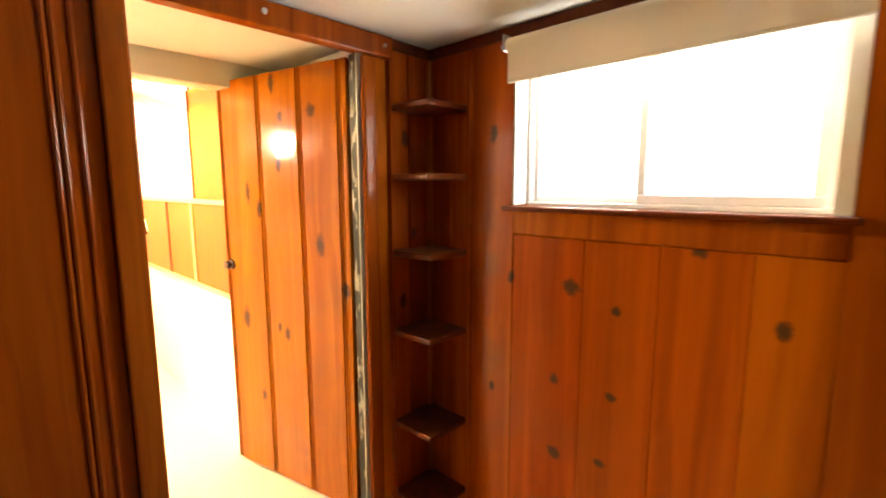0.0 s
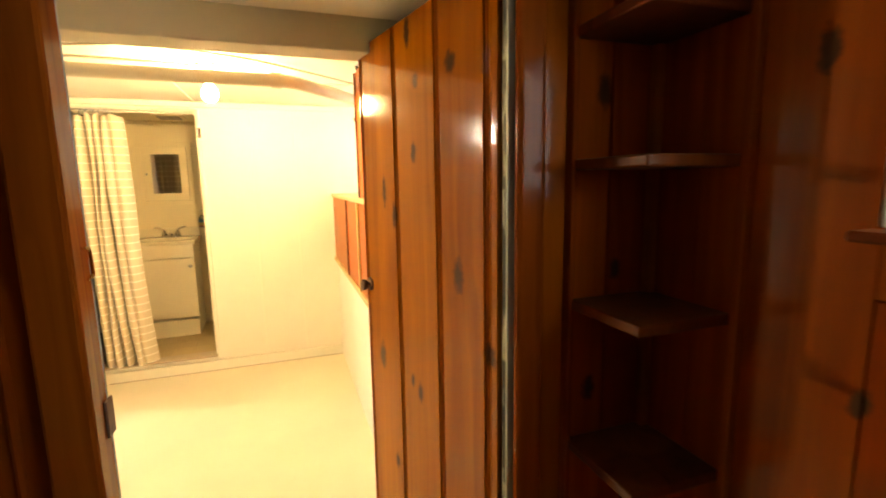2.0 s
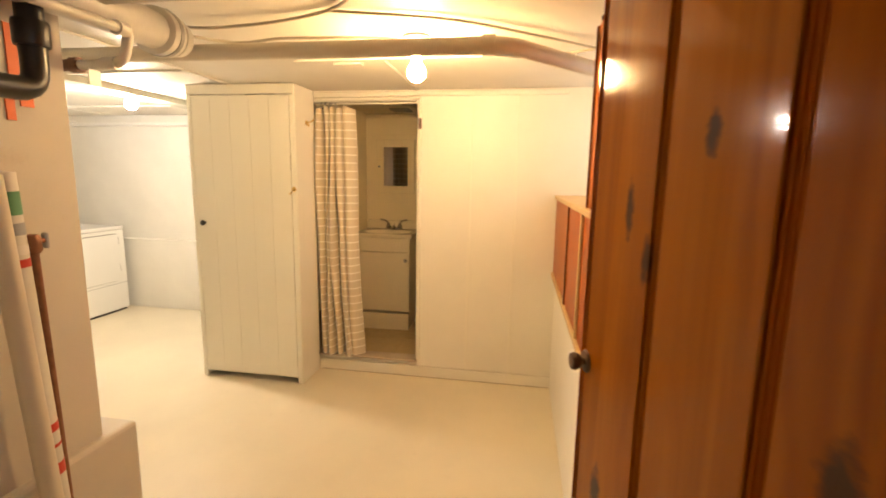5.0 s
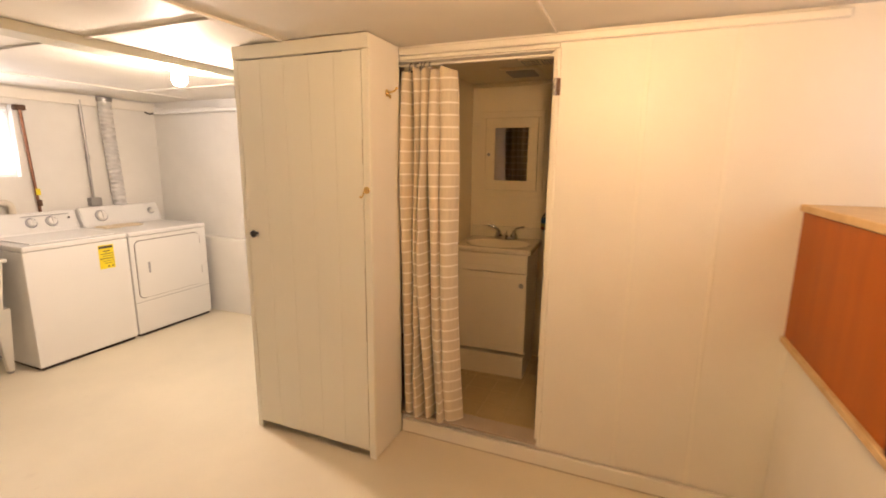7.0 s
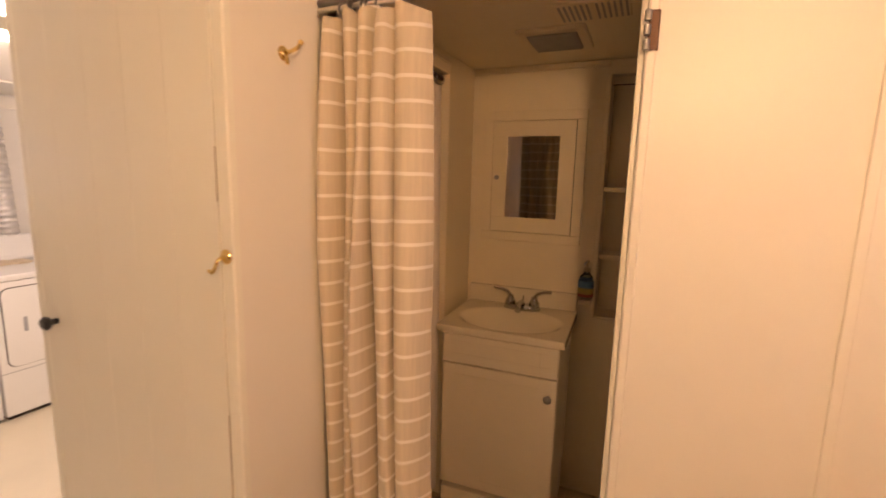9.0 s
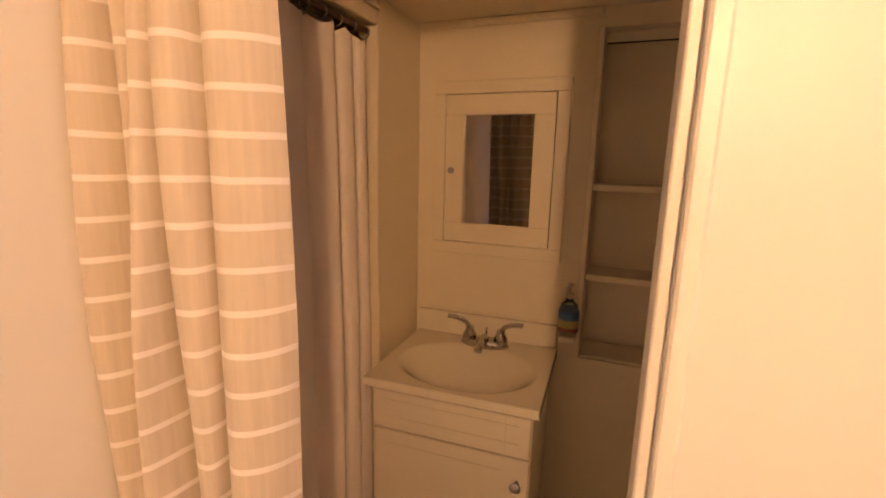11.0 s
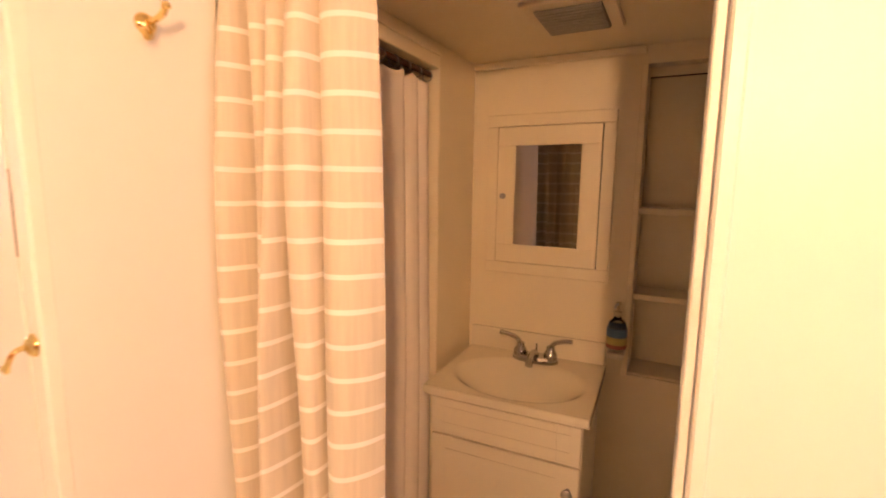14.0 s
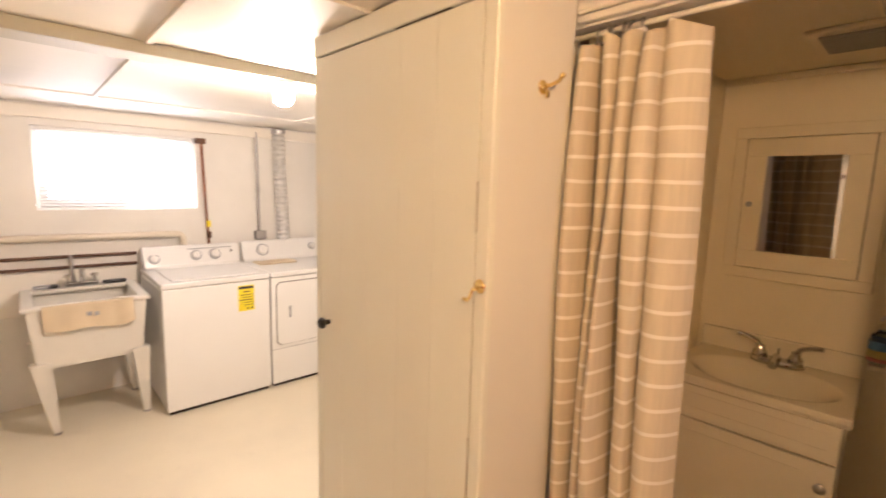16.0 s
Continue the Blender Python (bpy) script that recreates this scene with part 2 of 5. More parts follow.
M_BLACK = plain("black_plastic", (0.018, 0.017, 0.016), 0.35)
M_COPPER = plain("tarnished_copper", (0.30, 0.14, 0.08), 0.45, 0.7, 0.35)
M_PVC = plain("white_pvc_pipe", (0.74, 0.72, 0.66), 0.35)
M_PIPEPAINT = paint("painted_pipe", (0.70, 0.64, 0.53), 0.45, 0.05, 0.15)
M_CABLE = plain("painted_cable", (0.52, 0.46, 0.36), 0.5)
M_ORANGE = plain("orange_tape", (0.85, 0.16, 0.03), 0.5)
M_RED = plain("red_ink", (0.62, 0.06, 0.04), 0.5)
M_GREEN = plain("green_ink", (0.10, 0.30, 0.16), 0.5)
M_SOAPBAND = plain("faded_yellow_label", (0.50, 0.42, 0.16), 0.4)
M_SOAPRED = plain("faded_red_label", (0.36, 0.12, 0.08), 0.4)
M_SOAPCAP = plain("clear_cream_pump", (0.72, 0.62, 0.40), 0.3)
M_YELLOW = plain("yellow_label", (0.85, 0.70, 0.02), 0.5)
M_INK = plain("black_ink", (0.03, 0.03, 0.03), 0.5)
M_GREYINK = plain("grey_ink", (0.35, 0.36, 0.38), 0.5)
M_CURTAIN = striped_cloth("beige_striped_cloth", (0.69, 0.60, 0.46), (0.92, 0.88, 0.82), 0.0553, 0.0068)
M_SHOWER = paint("white_shower_cloth", (0.91, 0.83, 0.74), 0.6, 0.05, 0.05)
M_BLIND = paint("cream_blind_fabric", (0.74, 0.69, 0.60), 0.8, 0.02, 0.1, None, 300.0)
M_RAG = paint("tan_towel", (0.70, 0.59, 0.42), 0.9, 0.12, 0.6, (0.4, 0.32, 0.2), 200.0)
M_MIRROR = plain("mirror_silver", (0.86, 0.86, 0.84), 0.03, 1.0, 0.01)
M_GLASS = glass("window_glass")
M_SOAP = glass("soap_in_clear_plastic", 0.12, (0.62, 0.74, 0.70))
M_BLUE = plain("blue_label", (0.06, 0.17, 0.34), 0.35)
M_VINYL = paint("white_vinyl_frame", (0.90, 0.89, 0.86), 0.35, 0.02, 0.02)
M_SKYGLOW = glow("bright_sky", (0.92, 0.97, 1.0), 3.2)
M_BULB = glow("lit_bulb", (1.0, 0.66, 0.30), BULB)
M_BULB_LAUNDRY = glow("lit_bulb_laundry", (1.0, 0.86, 0.68), BULB * 2.5)


# ---- building helpers ----
WORLD_AT = {}


def thing(name, at, label="", category="", group="", kind=""):
    """An empty at a thing's base, that parents its parts."""
    ob = new(name)
    ob.empty_display_size = 0.1
    ob.location = at
    WORLD_AT[ob] = Vector(at)
    return tagged(ob, label, category, group, kind)


def part(name, bm, material, parent=None, label="", smooth=False, **tags):
    """Links a bmesh, built in world places, as one mesh object under a thing or part."""
    bmesh.ops.recalc_face_normals(bm, faces=bm.faces)
    low = Vector([min(v.co[i] for v in bm.verts) for i in range(3)])
    high = Vector([max(v.co[i] for v in bm.verts) for i in range(3)])
    at = (low + high) / 2
    if parent is None:
        at.z = low.z
    bmesh.ops.translate(bm, verts=bm.verts, vec=-at)
    mesh = bpy.data.meshes.new(name)
    bm.to_mesh(mesh)
    bm.free()
    mesh.materials.append(material)
    if smooth:
        mesh.shade_smooth()
        mesh.set_sharp_from_angle(angle=radians(40))
    ob = new(name, mesh)
    ob.location = at
    WORLD_AT[ob] = at
    if parent is not None:
        ob.parent = parent
        ob.matrix_parent_inverse = Matrix.Translation(-WORLD_AT[parent])
    return tagged(ob, label, **tags)


def box(x0, y0, z0, x1, y1, z1, bevel=0.0, seg=1, bm=None):
    """A box between two corners, with its edges rounded."""
    own = bmesh.new()
    bmesh.ops.create_cube(own, size=1.0)
    bmesh.ops.scale(own, vec=(abs(x1 - x0), abs(y1 - y0), abs(z1 - z0)), verts=own.verts)
    bmesh.ops.translate(own, vec=((x0 + x1) / 2, (y0 + y1) / 2, (z0 + z1) / 2), verts=own.verts)
    if bevel:
        bmesh.ops.bevel(own, geom=own.edges, offset=bevel, segments=seg, profile=0.5, affect="EDGES")
    return join(bm, own)


def join(bm, own):
    if bm is None:
        return own
    tmp = bpy.data.meshes.new("tmp")
    own.to_mesh(tmp)
    own.free()
    bm.from_mesh(tmp)
    bpy.data.meshes.remove(tmp)
    return bm


def turned(bm, m):
    bmesh.ops.transform(bm, matrix=m, verts=bm.verts)
    return bm


def lathe(profile, at, seg=24, axis="z", bm=None):
    """A turned shape: profile is (radius, height) from bottom to top, closed at radius 0."""
    own = bmesh.new()
    rings = []
    for r, h in profile:
        if r < 1e-6:
            rings.append([own.verts.new((0, 0, h))])
        else:
            rings.append([own.verts.new((r * math.cos(2 * math.pi * i / seg), r * math.sin(2 * math.pi * i / seg), h)) for i in range(seg)])
    for a, b in zip(rings, rings[1:]):
        for i in range(seg):
            j = (i + 1) % seg
            if len(a) == 1 and len(b) == 1:
                continue
            if len(a) == 1:
                own.faces.new((a[0], b[j], b[i]))
            elif len(b) == 1:
                own.faces.new((a[i], a[j], b[0]))
            else:
                own.faces.new((a[i], a[j], b[j], b[i]))
    for ring, flip in ((rings[0], True), (rings[-1], False)):
        if len(ring) > 1:
            own.faces.new(ring[::-1] if flip else ring)
    turn = {"z": Matrix(), "x": Matrix.Rotation(radians(90), 4, "Y"), "-x": Matrix.Rotation(radians(-90), 4, "Y"), "y": Matrix.Rotation(radians(-90), 4, "X"), "-y": Matrix.Rotation(radians(90), 4, "X")}[axis]
    turned(own, Matrix.Translation(at) @ turn)
    return join(bm, own)


def smooth_path(points, steps=6):
    """Points along a rounded line through the given ones."""
    pts = [Vector(p) for p in points]
    ext = [2 * pts[0] - pts[1], *pts, 2 * pts[-1] - pts[-2]]
    out = []
    for i in range(1, len(ext) - 2):
        for k in range(steps):
            t = k / steps
            a, b, c, d = ext[i - 1:i + 3]
            out.append(0.5 * ((2 * b) + (c - a) * t + (2 * a - 5 * b + 4 * c - d) * t * t + (3 * b - a - 3 * c + d) * t ** 3))
    return out + [pts[-1]]


def tube(points, radius, seg=12, bm=None, radii=None):
    """A round bar along points, closed at its ends."""
    own = bmesh.new()
    pts = [Vector(p) for p in points]
    rings, side = [], None
    for i, p in enumerate(pts):
        way = (pts[min(i + 1, len(pts) - 1)] - pts[max(i - 1, 0)]).normalized()
        if side is None:
            side = way.cross(Vector((0, 0, 1)) if abs(way.z) < 0.9 else Vector((1, 0, 0))).normalized()
        side = (side - way * side.dot(way)).normalized()
        up = way.cross(side)
        r = radii[i] if radii else radius
        rings.append([own.verts.new(p + r * (side * math.cos(2 * math.pi * k / seg) + up * math.sin(2 * math.pi * k / seg))) for k in range(seg)])
    for a, b in zip(rings, rings[1:]):
        for k in range(seg):
            own.faces.new((a[k], a[(k + 1) % seg], b[(k + 1) % seg], b[k]))
    own.faces.new(rings[0][::-1])
    own.faces.new(rings[-1])
    return join(bm, own)


def elbowed(points, bend=0.05, steps=5):
    """A line with its corners rounded by about bend metres."""
    pts = [Vector(p) for p in points]
    out = [pts[0]]
    for a, b, c in zip(pts, pts[1:], pts[2:]):
        p, q = b + (a - b).normalized() * bend, b + (c - b).normalized() * bend
        for k in range(steps + 1):
            t = k / steps
            out.append((1 - t) ** 2 * p + 2 * t * (1 - t) * b + t * t * q)
    return out + [pts[-1]]


def sheet(rows, thickness=0.0):
    """A surface through rows of points; with a thickness it gets a back and rims."""
    bm = bmesh.new()
    grid = [[bm.verts.new(p) for p in row] for row in rows]
    for a, b in zip(grid, grid[1:]):
        for i in range(len(a) - 1):
            bm.faces.new((a[i], a[i + 1], b[i + 1], b[i]))
    if thickness:
        bmesh.ops.recalc_face_normals(bm, faces=bm.faces)
        bm.normal_update()
        back = [[bm.verts.new(v.co - v.normal * thickness) for v in row] for row in grid]
        for a, b in zip(back, back[1:]):
            for i in range(len(a) - 1):
                bm.faces.new((a[i], b[i], b[i + 1], a[i + 1]))
        for a, b in ((grid[0], back[0]), (grid[-1], back[-1]), ([r[0] for r in grid], [r[0] for r in back]), ([r[-1] for r in grid], [r[-1] for r in back])):
            for i in range(len(a) - 1):
                bm.faces.new((a[i], a[i + 1], b[i + 1], b[i]))
    return bm


def ring(at, r, wire, axis="y", seg=16, bm=None):
    a, b = {"y": (Vector((1, 0, 0)), Vector((0, 0, 1))), "x": (Vector((0, 1, 0)), Vector((0, 0, 1))), "z": (Vector((1, 0, 0)), Vector((0, 1, 0)))}[axis]
    pts = [Vector(at) + r * (a * math.cos(2 * math.pi * k / seg) + b * math.sin(2 * math.pi * k / seg)) for k in range(seg + 1)]
    return tube(pts, wire, 8, bm)


# ---- structure ----
def structure(name, bm, material, label, category=""):
    return part(name, bm, material, None, label, kind="structure", category=category or name.split("_")[0])


structure("floor", box(-6.75, -3.2, -0.12, -2.5, 2.75, 0.0, bm=box(-2.5, -1.05, -0.12, 0.6, 2.75, 0.0)), M_FLOOR, "cream painted concrete basement floor, faintly stained", "floor")

# pine room
wall_pine_west = structure("wall_pine_west", box(-2.545, 2.15, 0, -2.65, 2.6, 2.0, bm=box(-2.49, -0.95, 0, -2.515, 1.345, 2.0, bm=box(-2.545, 1.345, 1.90, -2.65, 2.15, 2.0))), M_PINE_TRIM, "pine board wall with the doorway", "wall")
wb = box(-2.65, 2.445, 0, 0.5, 2.6, 1.325)
box(-2.65, 2.445, 1.86, 0.5, 2.6, 2.0, bm=wb)
box(-2.65, 2.445, 1.325, -2.10, 2.6, 1.86, bm=wb)
box(-1.19, 2.445, 1.325, 0.5, 2.6, 1.86, bm=wb)
wall_pine_north = structure("wall_pine_north", wb, M_PINE_TRIM, "pine board wall with a high sliding window", "wall")
structure("wall_pine_east", box(0.5, -0.95, 0, 0.6, 2.6, 2.0), M_PINE, "varnished pine wall", "wall")
structure("wall_pine_south", box(-2.65, -1.05, 0, 0.6, -0.95, 2.0), M_PINE, "varnished pine wall", "wall")
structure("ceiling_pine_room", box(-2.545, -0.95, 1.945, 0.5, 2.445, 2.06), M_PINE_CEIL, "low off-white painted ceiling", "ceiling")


def plank(name, parent, x0, y0, z0, x1, y1, z1, material, bevel=0.0022):
    return part(name, box(x0, y0, z0, x1, y1, z1, bevel), material, parent)


# boards of the west wall, doorway side
edges = [-0.95, -0.72, -0.47, -0.25, 0.0, 0.24, 0.5, 0.74, 1.0, 1.22, 1.30]
for a, b in zip(edges, edges[1:]):
    plank("board", wall_pine_west, -2.49, a + 0.0006, 0.0, -2.475, b - 0.0006, 1.93, M_PINE)
for y in (1.213, 1.229, 1.262):
    part("bead", tube([(-2.475, y, 0.0), (-2.475, y, 1.92)], 0.007, 8), M_PINE_TRIM, wall_pine_west, smooth=True)
for a, b in ((2.147, 2.20), (2.204, 2.31), (2.314, 2.43)):
    plank("board", wall_pine_west, -2.545, a + 0.0006, 0.0, -2.53, b - 0.0006, 1.93, M_PINE)

# boards of the window wall
edges = [-2.525, -2.41, -2.298, -2.103, -1.824, -1.59, -1.361, -1.187, -0.95, -0.7, -0.46, -0.2, 0.05, 0.28, 0.5]
for a, b in zip(edges, edges[1:]):
    under = -2.11 < a < -1.2
    plank("board", wall_pine_north, a + 0.0006, 2.43, 0.0, b - 0.0006, 2.445, 1.225 if under else 1.93, M_PINE)
plank("apron", wall_pine_north, -2.103, 2.426, 1.228, -1.187, 2.445, 1.312, M_PINE_TRIM)
part("crown_strip", box(-2.53, 2.415, 1.905, 0.5, 2.43, 1.944, 0.004), M_SHELF, wall_pine_north)
part("crown_strip", box(-2.53, 2.15, 1.905, -2.515, 2.414, 1.944, 0.004), M_SHELF, wall_pine_west)

# doorway lining and casing
frame_ob = thing("door_frame", (-2.6, 1.335, 0), "varnished pine door frame with worn painted jambs", "door frame", kind="structure")
part("jamb", box(-2.515, 1.345, 0, -2.46, 1.363, 1.885, 0.002), M_PINE_TRIM, frame_ob, "worn pine jamb")
part("jamb_edge", box(-2.524, 1.345, 0, -2.5155, 1.362, 1.885, 0.002), M_EDGE, frame_ob, "grey painted jamb edge")
part("jamb", box(-2.632, 2.104, 0, -2.5385, 2.149, 1.885, 0.002), M_CLUTTER, frame_ob, "scuffed cream and black jamb")
part("jamb_edge", box(-2.538, 2.066, 0, -2.531, 2.149, 1.885, 0.001), M_EDGE, frame_ob, "grey painted jamb edge")
part("head_jamb", box(-2.60, 1.363, 1.885, -2.512, 2.13, 1.90, 0.002), M_PINE_TRIM, frame_ob)
part("casing", box(-2.489, 1.302, 0, -2.453, 1.365, 1.862, 0.006, 2), M_PINE_TRIM, frame_ob)
part("casing", box(-2.53, 2.076, 0, -2.506, 2.139, 1.862, 0.0115, 4), M_PINE_TRIM, frame_ob)
part("casing", box(-2.53, 1.31, 1.864, -2.497, 2.21, 1.94, 0.006, 2), M_PINE_TRIM, frame_ob)
for z, h in ((1.05, 0.03),):
    part("strike_plate", box(-2.525, 1.3625, z - h, -2.495, 1.367, z + h, 0.002), M_RUST, frame_ob, "dark metal strike plate")
part("latch_hook", tube(elbowed([(-2.492, 1.363, 1.318), (-2.492, 1.373, 1.318), (-2.489, 1.375, 1.278), (-2.494, 1.366, 1.272)], 0.006), 0.0026, 8), M_BRASS, frame_ob, "bent steel latch hook", smooth=True)
part("screw", lathe([(0.007, 0), (0.006, 0.004), (0, 0.005)], (-2.497, 2.17, 1.905), 12, "x"), M_STEEL, frame_ob, smooth=True)
part("screw", lathe([(0.009, 0), (0.008, 0.006), (0, 0.008)], (-2.497, 1.72, 1.905), 12, "x"), M_STEEL, frame_ob, smooth=True)

# basement shell
structure("wall_pine_west_back", box(-2.517, -3.1, 0, -2.522, 1.343, 2.0, bm=box(-2.652, 2.152, 0, -2.66, 2.6, 2.0, bm=box(-2.652, 1.343, 1.905, -2.66, 2.152, 2.0))), M_WHITE, "white painted back of the pine wall", "wall")
wall_north = structure("wall_north", box(-5.44, 2.025, 0, -3.37, 2.24, 0.795, bm=box(-5.44, 2.24, 0, -2.68, 2.4, 1.30)), M_WHITE, "white painted lower wall under the wood panels", "wall")
wn2 = box(-6.75, 2.47, 0, -5.4, 2.75, 2.1)
box(-4.09, 2.2, 1.30, -2.68, 2.4, 2.1, bm=wn2)
box(-5.4, 2.47, 0, -4.2, 2.75, 1.40, bm=wn2)
box(-5.4, 2.47, 1.93, -4.2, 2.75, 2.1, bm=wn2)
box(-4.2, 2.401, 0, -2.6, 2.75, 2.1, bm=wn2)
structure("wall_alcove", wn2, M_WHITE, "white painted wall of the window alcove", "wall")
structure("alcove_ledge", box(-5.44, 2.241, 1.301, -4.11, 2.40, 1.3155, 0.002), M_LIGHTWOOD, "pale wooden ledge over the built-in cabinet", "ledge")

bw = box(-5.525, 1.085, 0, -5.447, 2.47, 2.0)
box(-5.525, -0.43, 0, -5.447, 0.30, 2.0, bm=bw)
box(-5.525, 0.30, 1.93, -5.447, 1.085, 2.0, bm=bw)
box(-5.525, 0.30, 0, -5.447, 1.085, 0.112, bm=bw)
wall_bath = structure("wall_bathroom", bw, M_WHITE, "white painted board wall with the bathroom doorway", "wall")
for a, b, proud in ((1.085, 1.439, 0.0), (1.439, 1.739, 0.0012), (1.739, 2.46, 0.0003)):
    plank("panel", wall_bath, -5.447, a, 0.085, -5.438 + proud, b, 1.968, M_WHITE, 0.0)
for y in (1.439, 1.739):
    part("seam", box(-5.4385, y - 0.009, 0.085, -5.4335, y + 0.009, 1.953, 0.0022, 2), M_TRIM, wall_bath)
part("floor_gap", box(-5.4238, 0.37, 0.0005, -5.4225, 2.02, 0.006), M_JAMB, wall_bath)
part("baseboard", box(-5.447, 0.352, 0, -5.424, 2.05, 0.078, 0.003), M_TRIM, wall_bath)
part("threshold", box(-5.53, 0.302, 0.112, -5.415, 1.085, 0.124, 0.003), M_JAMB, wall_bath, "worn wooden threshold")
part("head_trim", box(-5.447, 0.352, 1.935, -5.425, 1.10, 1.952, 0.003), M_TRIM, wall_bath)
part("head_trim", box(-5.447, 0.352, 1.955, -5.418, 2.05, 1.985, 0.004), M_TRIM, wall_bath)
part("door_stop", box(-5.525, 1.073, 0.124, -5.447, 1.0848, 1.93, 0.002), M_TRIM, wall_bath)
part("edge_strip", box(-5.447, 1.086, 0.10, -5.430, 1.104, 1.935, 0.003), M_TRIM, wall_bath)

structure("wall_bath_south", box(-6.6, -0.43, 0, -5.525, -0.36, 2.0), M_WHITE, "white painted bathroom side wall", "wall")
bk = box(-6.6, -0.36, 0, -6.46, 0.945, 2.0)
box(-6.6, 0.945, 0, -6.46, 1.36, 0.93, bm=bk)
box(-6.6, 0.945, 1.925, -6.46, 1.36, 2.0, bm=bk)
box(-6.6, 1.36, 0, -6.46, 1.6, 2.0, bm=bk)
structure("niche_back", box(-6.68, 0.9, 0.8, -6.601, 1.5, 2.0), M_BATH, "cream painted back of the wall niche", "wall")
wall_bath_back = structure("wall_bath_back", bk, M_BATH, "cream painted bathroom wall with a shelf niche", "wall")
structure("wall_bath_north", box(-6.6, 1.6, 0, -5.525, 1.68, 2.0), M_BATH, "cream painted bathroom wall", "wall")
partition = structure("bath_partition", box(-6.46, 0.325, 0.115, -6.182, 0.37, 1.98, 0.002), M_BATH, "glossy cream partition beside the shower", "partition")
part("end_trim", box(-6.181, 0.318, 0.115, -6.165, 0.379, 1.90, 0.003), M_BATH, partition, "yellowed end trim")
part("header_lip", box(-6.181, 0.371, 1.94, -5.526, 0.379, 1.955, 0.002), M_BATH, partition)
part("header", box(-6.181, 0.325, 1.905, -5.526, 0.37, 1.979, 0.003), M_BATH, partition)
part("cove", box(-6.459, 0.371, 1.955, -6.445, 0.94, 1.979, 0.004), M_BATH, wall_bath_back)
structure("ceiling_bathroom", box(-6.6, -0.36, 1.98, -5.525, 1.6, 2.06), M_BATH, "cream painted bathroom ceiling", "ceiling")
bath_floor = structure("floor_bathroom", box(-6.46, -0.36, 0.0, -5.53, 1.6, 0.112), M_GROUT, "raised bathroom floor in yellowed vinyl squares", "floor")

structure("wall_laundry_west", box(-6.75, -3.2, 0, -6.6, -0.36, 2.06, bm=box(-6.6, -3.0, 0, -6.53, -0.43, 0.735, 0.004)), M_BLOCK, "white painted masonry wall with a low ledge", "wall")
sw = box(-6.6, -3.2, 0, -2.65, -3.0, 1.315)
box(-6.6, -3.2, 1.86, -2.65, -3.0, 2.06, bm=sw)
box(-6.6, -3.2, 1.315, -5.46, -3.0, 1.86, bm=sw)
box(-4.51, -3.2, 1.315, -2.65, -3.0, 1.86, bm=sw)
structure("wall_laundry_south", sw, M_BLOCK, "white painted block wall with a basement window", "wall")
structure("wall_plate", box(-6.59, -3.0, 1.905, -2.7, -2.965, 1.985, 0.004), M_CEIL, "white painted timber along the wall top", "trim")
cb = box(-6.75, -3.2, 2.0, -2.65, 2.75, 2.12)
box(-3.33, 1.0, 1.955, -2.68, 2.5, 2.0, 0.003, bm=cb)
for x0, y0, x1, y1 in ((-4.80, -2.335, -4.775, -0.12), (-5.19, -0.115, -3.6, -0.095), (-5.43, 1.066, -4.64, 1.084), (-6.5, -2.36, -2.7, -2.33), (-4.65, 0.62, -4.63, 2.0), (-6.0, -2.32, -5.98, -1.02)):
    box(x0, y0, 1.99, x1, y1, 2.001, 0.002, bm=cb)
structure("ceiling", cb, M_CEIL, "low white painted board ceiling with battens", "ceiling")
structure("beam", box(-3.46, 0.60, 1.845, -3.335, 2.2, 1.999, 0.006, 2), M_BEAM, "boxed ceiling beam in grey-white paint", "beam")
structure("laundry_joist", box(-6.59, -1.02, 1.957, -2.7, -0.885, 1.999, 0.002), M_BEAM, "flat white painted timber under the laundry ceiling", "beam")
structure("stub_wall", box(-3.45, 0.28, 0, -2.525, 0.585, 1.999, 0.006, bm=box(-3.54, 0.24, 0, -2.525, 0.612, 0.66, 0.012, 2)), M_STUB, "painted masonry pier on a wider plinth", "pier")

# ---- windows ----
def slider_window(name, x0, x1, z0, z1, y, out, label, f=0.028, sash_bar=0.03):
    """A two-part sliding window in its opening; out is +1 or -1 along y to the outside."""
    w = thing(name, ((x0 + x1) / 2, y, z0), label, "window", kind="structure")
    a, b = y, y + out * 0.045
    part("window_frame", box(x0, a, z0, x1, b, z0 + f, 0.004, bm=box(x0, a, z1 - f, x1, b, z1, 0.004, bm=box(x0, a, z0 + f, x0 + f, b, z1 - f, 0.004, bm=box(x1 - f, a, z0 + f, x1, b, z1 - f, 0.004)))), M_VINYL, w)
    mid = (x0 + x1) / 2 - 0.02
    for k, (p, q) in enumerate(((x0 + f, mid + 0.02), (mid - 0.02, x1 - f))):
        ya, yb = (a + out * (0.022 - 0.02 * k), a + out * (0.04 - 0.02 * k))
        g = sash_bar + 0.01 * k
        sash = part("sash", box(p, ya, z0 + f, q, yb, z0 + f + g, 0.003, bm=box(p, ya, z1 - f - g, q, yb, z1 - f, 0.003, bm=box(p, ya, z0 + f + g, p + g, yb, z1 - f - g, 0.003, bm=box(q - g, ya, z0 + f + g, q, yb, z1 - f - g, 0.003)))), M_VINYL, w)
        pane = part("pane", box(p + g, (ya + yb) / 2 - 0.002, z0 + f + g, q - g, (ya + yb) / 2 + 0.002, z1 - f - g), M_GLASS, sash)
        pane.visible_shadow = False
    return w


